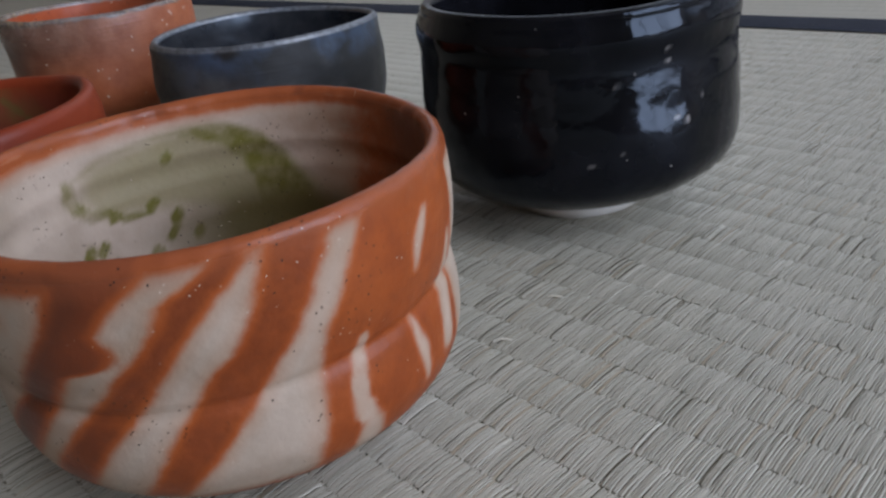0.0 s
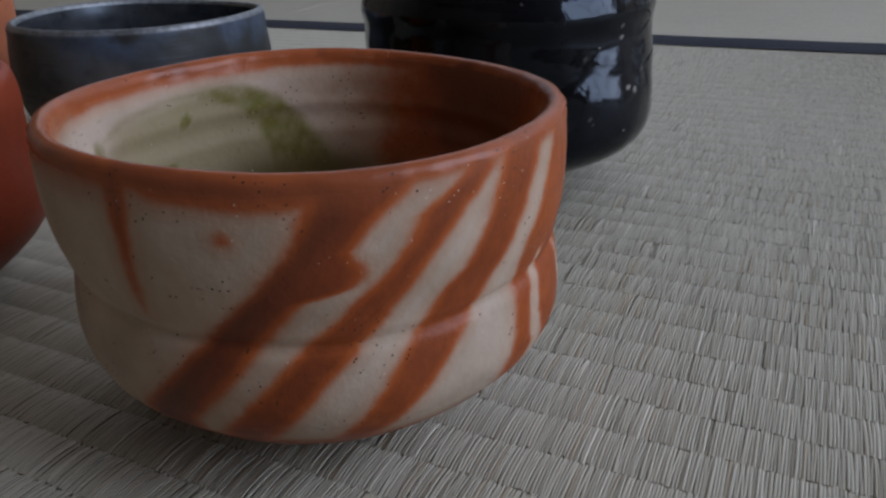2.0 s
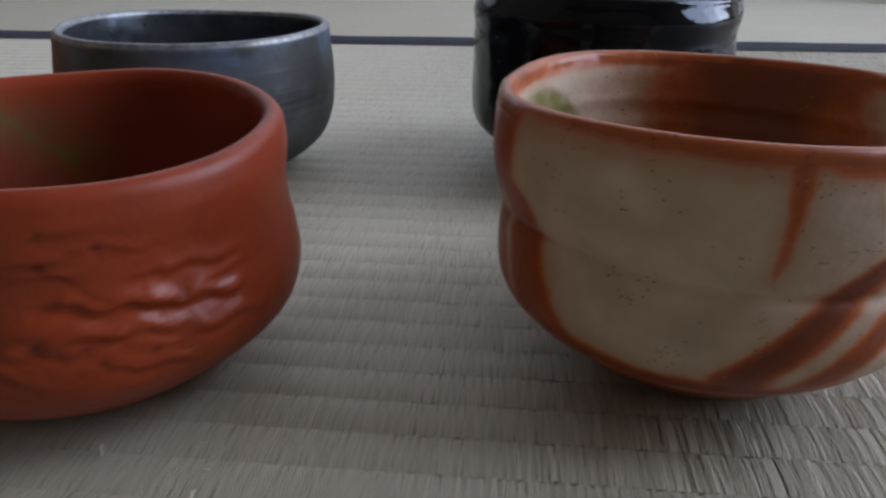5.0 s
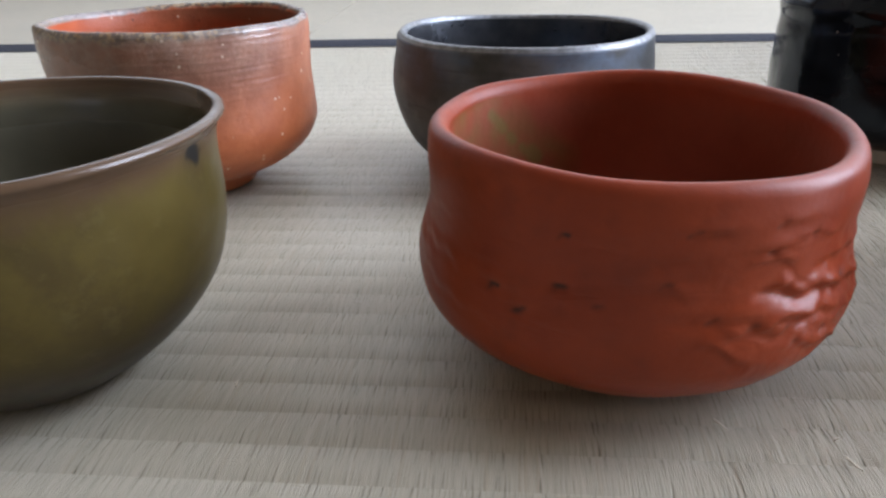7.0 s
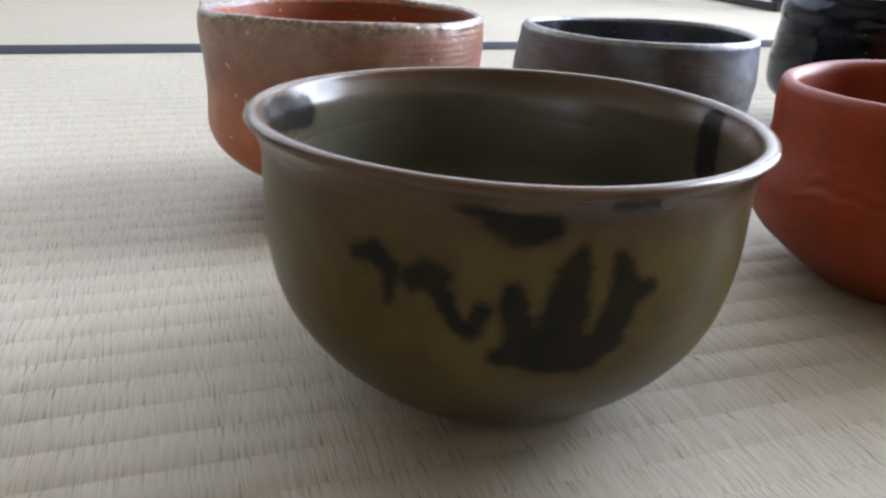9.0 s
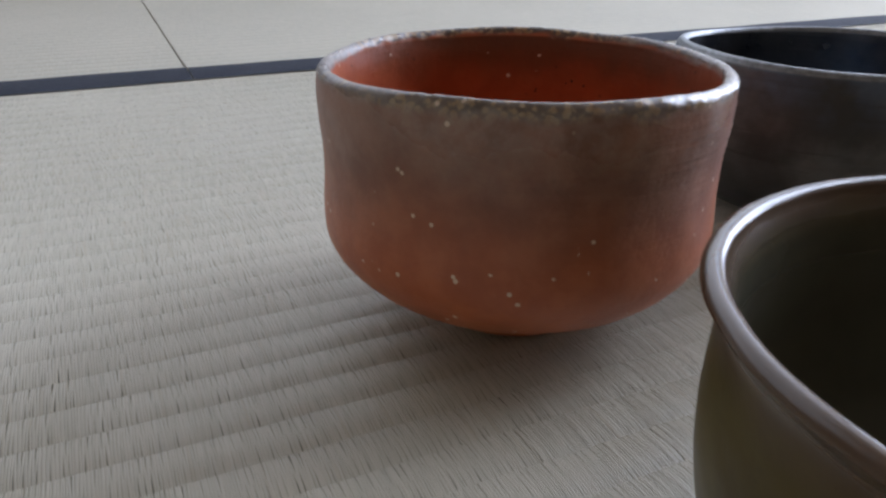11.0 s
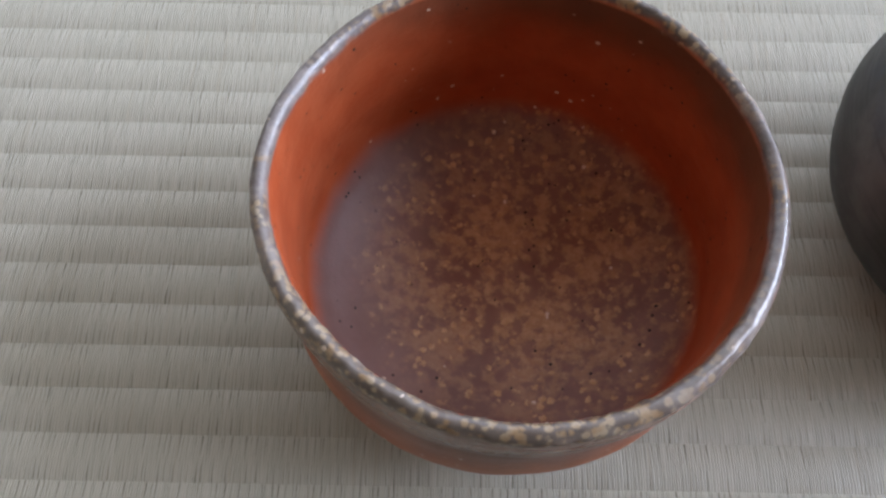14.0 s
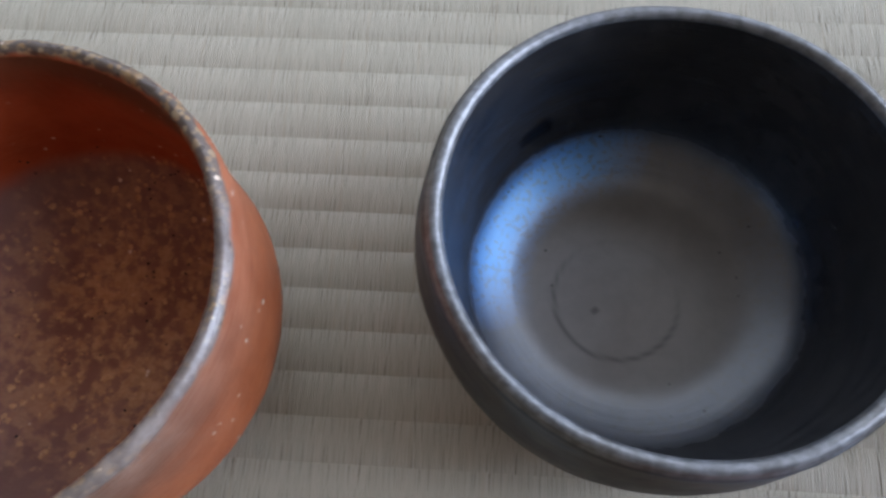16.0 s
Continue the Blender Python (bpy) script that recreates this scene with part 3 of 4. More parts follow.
# ---- red bowl
def red_material():
    n = Nodes("red_clay")
    wide, fine_grain = n.noise(22, 5, 0.6), n.noise(420, 4, 0.6)
    tint = n.mix(n.ramp(wide, 0.3, 0.7), (0.197, 0.0275, 0.0080), (0.255, 0.0390, 0.0108))
    tint = n.mix(n.ramp(n.noise(70, 4, 0.6), 0.5, 0.75, 0.0, 0.4), tint, (0.145, 0.024, 0.010))
    tint = n.mix(n.attr("inside"), tint, n.mix(n.ramp(wide, 0.3, 0.7), (0.165, 0.035, 0.018), (0.225, 0.050, 0.026)))
    tint = n.mix(n.attr("moss"), tint, (0.125, 0.088, 0.026))
    tint = n.mix(n.attr("pit"), tint, (0.035, 0.012, 0.008))
    return n.finish(tint, n.ramp(n.math("ADD", wide, n.math("MULTIPLY", n.attr("rough"), -0.5)), 0.0, 0.8, 0.36, 0.50), [
        (n.math("MULTIPLY", n.ramp(n.noise(75, 2.5, 0.5, (0.7, 0.7, 1.2), 0.7), 0.36, 0.66), n.attr("rough")), 0.0012, 0.3),
        (n.math("MULTIPLY", n.ramp(n.noise(70, 3, 0.5, (0.35, 0.35, 1.6), 0.4), 0.28, 0.42), n.attr("torn")), 0.0010, 0.35),
        (fine_grain, 0.0003, 0.35), (n.noise(110, 4, 0.6), 0.0006, 0.28)], spec=0.27)


def red_bowl():
    outer = [(31, 0), (37.5, 4), (43, 8), (49.4, 13), (55.6, 18), (60.2, 24), (61.4, 30), (61.2, 36), (59.9, 42), (58.7, 48), (58.3, 53), (58.7, 60), (58.9, 65), (58.3, 69)]
    inner = [(52, 64), (52.5, 50), (52, 36), (48, 20), (38, 11), (20, 8)]
    pits = [(-130, 42.5, 1.8), (-122, 38.8, 1.4), (-112.5, 47, 1.8), (-103, 44, 0.7), (-78, 41, 0.9), (-69, 39, 1.2), (-60, 37, 1.0), (-47, 32.6, 0.9), (-38, 44, 0.9), (-89, 50, 0.7), (-57, 33, 0.8), (-65, 57, 0.8), (-54, 60, 0.7), (-64, 64, 0.7), (-112, 60, 0.7), (-84, 63, 0.6)]
    tears = [(-110, 59, 5, 0.35), (-97, 60, 4, 0.3), (-82, 62.5, 6, 0.5), (-86, 56, 5, 0.3), (-92, 50.5, 9, 0.4), (-65, 57, 5, 0.7), (-60, 63, 4, 0.5), (-122, 39, 7, 0.3), (-100, 36, 9, 0.25), (-70, 40, 4, 0.7), (-62, 47, 6, 0.9), (-52, 40, 5, 0.9), (-45, 50, 5, 0.6), (-135, 47, 6, 0.3), (-28, 44, 6, 0.5), (-58, 31, 6, 0.5), (-150, 33, 8, 0.25)]
    ridges = [(-61, 47.5, -44, 45, 2.1, 1.3), (-44, 45, -26, 41.5, 2.2, 1.2), (-64, 40.8, -53, 40.4, 1.9, 1.2), (-53, 40.4, -42, 38.2, 1.7, 0.9), (-73, 39.2, -61, 38, 1.8, 1.0),
              (-54, 32, -40, 28.4, 1.8, 0.8), (-68, 55.8, -60, 55, 1.2, 0.5), (-57, 61.2, -46, 58.8, 1.0, 0.45), (-83, 63.4, -78, 63, 0.9, 0.4), (-94, 50.7, -86, 49.6, 1.8, 0.6),
              (-79, 36.8, -73, 32, 1.6, 0.6), (-109, 59.2, -97, 59.8, 1.0, 0.35), (-132, 44.5, -112, 44, 2.2, 0.8), (-176, 46, -146, 45.5, 2.0, 1.4), (-160, 37.5, -128, 34, 1.8, 0.8), (-172, 55, -144, 56.5, 1.4, 0.6), (-178, 40, -158, 41, 1.5, 0.7), (-40, 52, -24, 50, 2.0, 0.7), (-36, 35, -22, 34, 2.0, 0.8)]
    rough_side = lambda deg, z: np.exp(-((((deg + 56 + 180) % 360) - 180) / 30) ** 2) * np.exp(-((z - 42) / 17) ** 2)

    def push(deg, z, side):
        out = side < 0.75
        g = 1.2 * lumps(deg, z, 58, 34, 11) * np.clip(z / 20, 0, 1)
        dent = rough_side(deg, z) * (1.0 * np.minimum(lumps(deg * 0.55, z * 1.5, 58, 12, 12), 0.15) + 0.5 * lumps(deg * 0.6, z * 1.6, 58, 5.5, 13))
        for a0, z0, a1, z1, tall, rise in ridges:
            span = np.clip((deg - a0) / (a1 - a0), 0, 1)
            u = (deg - a0 - span * (a1 - a0)) * 1.02
            h = (z - z0 - span * (z1 - z0) - 0.7 * np.sin(deg * 0.55 + z0)) / 0.72
            near = np.exp(-(u / 2.4) ** 2)
            dent = dent + (0.9 if a0 > -125 else 0.3) * near * (rise * np.exp(-(h / tall) ** 2) - 0.85 * rise * np.exp(-((h + 1.9 * tall) / (0.8 * tall)) ** 2))
        crease = 0.35 * np.minimum(lumps(deg * 0.35, z * 2.2, 58, 9, 14), 0) * np.exp(-((z - 42) / 18) ** 2)
        for a, h, w, deep in tears:
            d = (deg - a + 180) % 360 - 180
            h = h + 0.06 * d
            crease = crease - deep * np.exp(-(d / w) ** 2 - ((z - h) / 0.75) ** 2) + 0.6 * deep * np.exp(-(d / (w * 1.3)) ** 2 - ((z - h - 1.9) / 1.4) ** 2)
        for a, h, w in pits:
            d = (deg - a + 180) % 360 - 180
            dent = dent - 0.9 * np.exp(-(d / (w * 1.5)) ** 2 - ((z - h) / (w * 0.8)) ** 2)
        sag = -0.9 * bump(deg, z, 168, 60, 24, 14) + 0.8 * bump(deg, z, 170, 36, 30, 9) + 0.6 * bump(deg, z, -20, 34, 40, 10)
        return g + np.where(out, dent + crease + sag, 0) + 0.7 * np.cos(np.radians(2 * (deg + 20))) + 1.8 * bump(deg, z, 8, 70, 40, 14)

    wave = lambda d: 0.9 * np.sin(np.radians(2 * d - 20)) + 0.35 * np.sin(np.radians(5 * d + 70)) - 0.9 * bump(d, 0 * d, 158, 0, 14, 9)
    b = Bowl("tea_bowl", (0.1263, 0.3492), 73.5, (-0.02, 0.0), outer, inner, 6.2, push, wave, 448)
    pit = np.zeros(b.z.shape)
    for a, h, w in pits:
        pit = np.maximum(pit, np.clip(b.stroke([(a - 1.2, h - 0.4), (a + 1.1, h + 0.3)], w * 0.22) / 0.5 + 1, 0, 1))
    b.mask("inside", np.where(b.side > 0.9, np.clip((70 - b.z) / 8, 0, 1), 0))
    b.mask("rough", np.where(b.side < 0.6, np.clip(rough_side(b.deg, b.z + 4) * 1.6, 0, 1), 0))
    b.mask("torn", np.where(b.side < 0.6, np.exp(-((b.z - 46) / 16) ** 2) * np.clip(1.4 - np.abs((b.deg + 85 + 180) % 360 - 180) / 60, 0, 1), 0))
    b.mask("pit", np.where(b.side < 0.75, pit * np.where(b.deg < -105, 1.0, 0.5), 0))
    moss = np.clip(b.stroke([(163, 64), (138, 62), (126, 52), (112, 42)], [5, 5, 5, 5]) / 7 + 1, 0, 1) * (0.34 + 0.4 * lumps(b.deg, b.z, 55, 6, 15))
    for a, h, w in ((137, 60, 1.6), (132, 55, 1.3), (121.5, 47.5, 2.2), (126, 50, 1.0), (141, 64, 1.2)):
        moss = np.maximum(moss, 0.85 * np.clip(b.stroke([(a, h), (a - 2, h - 2)], w) / 1.5 + 1, 0, 1))
    b.mask("moss", np.where(b.side > 0.9, np.clip(moss, 0, 0.85), 0))
    bowl = b.fire(red_material(), "smooth rounded red clay rim", "dark red inner wall with a mossy stain")
    return tagged(bowl, "matte red-brown clay tea bowl with a dented, pitted wall", "tea bowl", "tea bowls on the mat")


# ---- olive bowl
def olive_material():
    n = Nodes("olive_glaze")
    wide = n.noise(26, 4, 0.6)
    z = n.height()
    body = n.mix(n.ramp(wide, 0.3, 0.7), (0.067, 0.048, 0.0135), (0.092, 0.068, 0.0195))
    # Browner glaze low down, with contact shade from the floor painted in.
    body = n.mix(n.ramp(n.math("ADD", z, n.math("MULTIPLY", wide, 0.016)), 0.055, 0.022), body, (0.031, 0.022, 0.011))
    body = n.mix(n.ramp(n.noise(38, 6, 0.68), 0.46, 0.68, 0.0, 0.6), body, (0.046, 0.031, 0.013))
    body = n.mix(n.ramp(n.noise(150, 5, 0.7), 0.52, 0.72, 0.0, 0.35), body, (0.115, 0.092, 0.032))
    rim = n.ramp(n.math("ADD", z, n.math("MULTIPLY", n.noise(70, 5, 0.65), 0.012)), 0.069, 0.082)
    body = n.mix(n.math("MULTIPLY", rim, 0.85), body, (0.078, 0.044, 0.028))
    body = n.mix(n.math("MULTIPLY", n.attr("scorch"), n.ramp(n.noise(90, 4, 0.6), 0.3, 0.6, 0.35, 0.95)), body, (0.036, 0.018, 0.011))
    body = n.mix(n.math("MULTIPLY", n.attr("inside"), 0.9), body, n.mix(n.ramp(wide, 0.3, 0.7), (0.054, 0.050, 0.035), (0.086, 0.080, 0.055)))
    wob = n.math("MULTIPLY", n.math("SUBTRACT", n.noise(300, 6, 0.75), 0.5), 5.0)
    mark = n.ramp(n.math("ADD", n.attr("mark"), wob), -1.7, 0.9)
    brown = n.ramp(n.math("ADD", n.attr("mark"), wob), -5.0, 0.0, 0.0, 0.4)
    body = n.mix(brown, body, (0.050, 0.032, 0.011))
    body = n.mix(n.math("MULTIPLY", mark, n.ramp(n.noise(120, 3, 0.5), 0.3, 0.7, 0.82, 0.97)), body, (0.013, 0.0135, 0.0135))
    gloss = n.ramp(mark, 0.0, 1.0, n.ramp(n.attr("inside"), 0.0, 1.0, n.ramp(n.height(), 0.070, 0.077, 0.16, 0.4), n.ramp(z, 0.044, 0.070, 0.3, 1.0)), 0.05)
    return n.finish(body, n.ramp(n.attr("inside"), 0.0, 1.0, n.ramp(n.height(), 0.070, 0.077, n.ramp(wide, 0.25, 0.75, 0.30, 0.36), 0.22), n.ramp(z, 0.048, 0.070, 0.42, 0.20)), [(n.noise(60, 3, 0.5), 0.0006, 0.16), (n.noise(420, 4, 0.6), 0.0002, 0.2)], spec=gloss)


def olive_bowl():
    outer = [(27, 0), (32.5, 4), (38, 8), (44, 13), (49.2, 18), (54, 24), (57.6, 30), (59.8, 36), (61, 42), (61.7, 48), (61.9, 54), (61.7, 60), (61.5, 66), (61.9, 71), (63.4, 75), (65.2, 76.6)]
    inner = [(59.0, 72), (58.2, 60), (57.6, 45), (53.5, 28), (44, 16), (28, 8.5), (10, 7)]

    def push(deg, z, side):
        return (0.5 * lumps(deg, z, 60, 45, 21) + 0.12 * lumps(deg, z * 2, 60, 9, 22)) * np.clip(z / 20, 0, 1)

    b = Bowl("tea_bowl", (-0.0540, 0.3289), 78.4, (-0.011, -0.030), outer, inner, 4.0, push, lambda d: 0.4 * np.sin(np.radians(2 * d + 60)))
    strokes = [
        ([(-140, 59.5), (-135, 60), (-132, 57.5)], [1.4, 2.6, 2.0]), ([(-132.4, 58), (-132.4, 51)], [1.4, 0.6]),
        ([(-128, 56.6), (-125.5, 57.8), (-123, 58)], [2.2, 3.0, 2.6]), ([(-123, 57), (-121, 52), (-118.5, 48), (-116.5, 47), (-114.8, 51.5)], [2.2, 1.7, 1.6, 1.6, 1.8]),
        ([(-109.3, 56), (-108, 50), (-107, 44)], [2.0, 2.8, 3.4]),
        ([(-97.2, 66), (-98.6, 60), (-99, 54), (-100, 46)], [0.6, 3.2, 4.4, 4.8]),
        ([(-89.8, 63), (-88, 57), (-88.6, 51), (-91, 46)], [1.4, 3.2, 3.6, 3.2]), ([(-88, 56), (-82.6, 56.2)], [2.4, 1.4]),
        ([(-111, 41.5), (-103, 42.5), (-95, 42), (-89, 45)], [2.0, 4.6, 4.6, 2.4]),
        ([(-119, 73), (-113, 70.5), (-109, 69), (-104, 69.6)], [0.8, 2.0, 3.6, 2.6]), ([(-93, 75), (-86, 75)], [1.0, 1.0]),
        ([(-6, 72), (-3.5, 69.5)], [2.2, 1.8]),
    ]
    s = np.full(b.z.shape, -40.0)
    for pts, half in strokes:
        s = np.maximum(s, b.stroke(pts, half))
    t = np.maximum(b.stroke([(168, 73.5), (156, 72), (141, 70)], [3.0, 4.6, 4.2]), b.stroke([(-4, 74), (-7, 62)], [4.4, 4.8]))
    b.mask("scorch", np.clip(b.stroke([(-120, 73), (-108, 72.5), (-95, 74), (-82, 74.5)], [0.8, 2.4, 1.6, 1.2]) / 3.5 + 1, 0, 1) * (b.side < 0.5))
    b.mask("mark", np.where(b.side < 0.75, s, t))
    b.mask("inside", np.where(b.side > 0.9, np.clip((76 - b.z) / 8, 0, 1), 0))
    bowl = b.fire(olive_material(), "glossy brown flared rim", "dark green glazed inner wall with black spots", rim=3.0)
    return tagged(bowl, "olive green glazed tea bowl with black brush splashes and flared lip", "tea bowl", "tea bowls on the mat")


# ---- orange wood-fired bowl
def orange_material():
    n = Nodes("wood_fired_clay")
    wide, grain, mid = n.noise(24, 5, 0.6), n.noise(420, 4, 0.65), n.noise(90, 4, 0.6)
    z = n.height()
    drift = n.math("ADD", z, n.math("MULTIPLY", n.math("SUBTRACT", wide, 0.5), 0.030))
    body = n.mix(n.ramp(mid, 0.3, 0.7), (0.38, 0.092, 0.028), (0.47, 0.130, 0.045))
    brown = n.mix(n.ramp(mid, 0.3, 0.7), (0.185, 0.072, 0.042), (0.275, 0.116, 0.070))
    shade = n.math("MULTIPLY", n.ramp(drift, 0.034, 0.066), n.attr("ash"))
    body = n.mix(shade, body, brown)
    ash = n.math("MULTIPLY", n.ramp(n.math("ADD", z, n.math("MULTIPLY", mid, 0.008)), 0.0825, 0.0870), 0.9)
    fleck, _ = n.cells(520)
    smooth_ash = n.mix(n.ramp(n.noise(140, 4, 0.6), 0.35, 0.65), (0.125, 0.098, 0.088), (0.25, 0.205, 0.185))
    crust = n.mix(n.ramp(n.math("ADD", n.math("MULTIPLY", fleck, 0.6), n.noise(230, 5, 0.7)), 0.86, 0.68), (0.105, 0.078, 0.063), n.mix(n.ramp(n.noise(180, 3, 0.6), 0.35, 0.65), (0.27, 0.160, 0.072), (0.36, 0.27, 0.17)))
    crust = n.mix(n.math("MULTIPLY", n.attr("sleek"), n.ramp(n.noise(60, 4, 0.7), 0.32, 0.5)), crust, smooth_ash)
    pale = n.mix(n.ramp(n.noise(200, 4, 0.65), 0.35, 0.65), (0.25, 0.195, 0.155), (0.46, 0.40, 0.34))
    veil = n.math("MULTIPLY", n.ramp(n.math("ADD", drift, n.math("MULTIPLY", mid, 0.012)), 0.062, 0.086), n.attr("pale"))
    body = n.mix(n.math("MULTIPLY", veil, 0.30), body, pale)
    out = n.mix(ash, body, n.mix(n.math("MULTIPLY", n.attr("pale"), 0.6), crust, pale))
    wall = n.mix(n.ramp(mid, 0.3, 0.7), (0.35, 0.064, 0.020), (0.42, 0.088, 0.030))
    # Brown ash under the lip, with the unlit side's shade painted in.
    wall = n.mix(n.math("MULTIPLY", n.ramp(n.math("ADD", z, n.math("MULTIPLY", n.noise(50, 4, 0.6), 0.016)), 0.064, 0.086), n.attr("ash_shade")), wall, (0.105, 0.045, 0.023))
    blot = n.ramp(n.math("ADD", n.noise(230, 3, 0.55), n.math("MULTIPLY", n.noise(75, 4, 0.65), 0.6)), 0.70, 0.93)
    clot, _ = n.cells(310)
    clot = n.math("MULTIPLY", n.ramp(n.math("ADD", clot, n.math("MULTIPLY", n.noise(480, 4, 0.7), 1.1)), 1.0, 0.74), n.ramp(n.noise(130, 4, 0.65), 0.42, 0.55))
    blot = n.math("MAXIMUM", n.math("MULTIPLY", blot, n.ramp(n.attr("gold"), 0.3, 0.85, 0.3, 0.75)), n.math("MULTIPLY", clot, 0.95))
    bed = n.mix(n.ramp(wide, 0.3, 0.7), (0.150, 0.078, 0.064), (0.20, 0.115, 0.100))
    # Golden ash, its colour brightened on the east side to make up for light.
    bed = n.mix(n.math("MULTIPLY", n.attr("gold"), 0.85), bed, n.mix(n.ramp(mid, 0.3, 0.7), (0.245, 0.112, 0.070), (0.33, 0.165, 0.100)))
    bed = n.mix(n.math("MULTIPLY", blot, n.ramp(n.attr("gold"), 0.05, 0.4)), bed, n.mix(n.ramp(grain, 0.35, 0.65), (0.46, 0.255, 0.115), (0.58, 0.36, 0.185)))
    ins = n.mix(n.ramp(n.math("ADD", n.attr("bed"), n.math("MULTIPLY", n.math("SUBTRACT", mid, 0.5), 5.0)), -4.6, 4.2), wall, bed)
    ins = n.mix(n.ramp(n.attr("lip"), 0.0, 1.0), ins, crust)
    tint = n.mix(n.attr("inside"), n.mix(n.ramp(n.attr("lip"), 0.0, 1.0), out, n.mix(n.math("MULTIPLY", n.attr("pale"), 0.2), crust, pale)), ins)
    seed, _ = n.cells(210)
    pick = n.noise(120, 1, 0.5)
    tint = n.mix(n.math("MULTIPLY", n.ramp(seed, 0.12, 0.17, 1.0, 0.0), n.math("MULTIPLY", n.ramp(pick, 0.54, 0.57), n.ramp(n.attr("inside"), 0.0, 1.0, 1.0, n.ramp(wide, 0.52, 0.56)))), tint, (0.66, 0.52, 0.40))
    hole, _ = n.cells(290)
    tint = n.mix(n.math("MULTIPLY", n.ramp(hole, 0.12, 0.16, 1.0, 0.0), n.math("MULTIPLY", n.attr("inside"), n.ramp(pick, 0.45, 0.41))), tint, (0.02, 0.012, 0.01))
    turn = n.noise(60, 3, 0.6, (0.3, 0.3, 14))
    rough = n.ramp(n.math("MAXIMUM", ash, n.math("MULTIPLY", veil, 0.8)), 0.0, 0.6, 0.46, 0.27)
    return n.finish(tint, rough, [(turn, 0.0005, 0.2), (grain, 0.0005, 0.4), (mid, 0.0008, 0.25)], spec=n.ramp(n.attr("inside"), 0.0, 1.0, 0.7, 0.26))


def orange_bowl():
    outer = [(26, 0), (27.5, 6.5), (29.5, 8.5), (37, 10.8), (44, 13.5), (51.2, 18), (57.2, 24), (60.4, 30), (61.0, 36), (60.5, 42), (60.1, 50), (60.2, 60), (61.0, 68), (61.3, 74), (61.0, 79)]
    inner = [(55.8, 74), (56.6, 60), (56.8, 45), (57.2, 34), (56.6, 27), (52, 21), (41, 15), (30, 11.5), (18, 9.4), (8, 9)]

    def push(deg, z, side):
        wall = np.clip(z / 25, 0, 1)
        turns = (0.14 + 0.2 * np.clip(lumps(deg * 0.4, z * 1.5, 60, 9, 37), -0.6, 0.8)) * np.sin(z * 2.3 + 0.8 * np.sin(np.radians(deg))) * np.clip((z - 48) / 10, 0, 1) * np.clip(0.4 + np.cos(np.radians(deg + 40)), 0.1, 1.2) * (side < 0.6)
        nick = np.where(np.abs(side - 0.5) < 0.3, 0.55 * lumps(deg, z, 58, 2.0, 33) * np.clip(0.9 - 0.6 * np.cos(np.radians(2 * (deg - 166))), 0.3, 1), 0)
        return (0.8 * lumps(deg, z, 60, 36, 31) + 0.22 * lumps(deg, z, 60, 10, 32)) * wall + turns + nick

    b = Bowl("tea_bowl", (-0.0654, 0.4906), 82.2, (-0.0066, -0.032), outer, inner, 4.4, push, lambda d: 0.6 * np.sin(np.radians(2 * d - 30)) + 0.18 * np.sin(np.radians(7 * d)) - 0.35 * bump(d, 0 * d, 35, 0, 8, 9), 320)
    b.mask("inside", (b.side > 0.9).astype(float))
    b.mask("bed", np.where(b.side > 0.9, 26.0 - b.z + 0.9 * np.sin(np.radians(b.deg + 40)), -20))
    gold = np.clip(1.25 - np.hypot(b.r * np.cos(np.radians(b.deg)) - 14, b.r * np.sin(np.radians(b.deg)) - 6) / 52, 0, 1)
    b.mask("gold", gold)
    b.mask("pale", np.clip(0.45 + 0.65 * np.cos(np.radians(b.deg + 105)), 0, 1) * np.clip(0.75 + 0.5 * lumps(b.deg, b.z, 60, 20, 35), 0, 1))
    b.mask("ash", np.clip(0.70 + 0.6 * np.cos(np.radians(b.deg + 105)), 0.12, 1))
    # Strongest to the north-east, where the wall's shade is put into the colour.
    b.mask("ash_shade", np.clip(0.42 + 0.62 * np.cos(np.radians(b.deg - 50)), 0, 0.9))
    b.mask("sleek", np.clip(0.25 + 1.0 * np.cos(np.radians(2 * (b.deg - 166))) + 0.5 * lumps(b.deg, b.z * 0.3, 60, 12, 36), 0, 1))
    b.mask("lip", np.clip((b.z - 79) / 2.0 + 0.9 * lumps(b.deg, b.z, 56, 5, 34), 0, 1))
    bowl = b.fire(orange_material(), "crusty ash-covered rim with tan and grey grains", "orange inner wall over a brown speckled bottom", 8.0, "bare orange clay foot ring", 2.5)
    return tagged(bowl, "orange wood-fired tea bowl with crusty ash rim and speckled bottom", "tea bowl", "tea bowls on the mat")


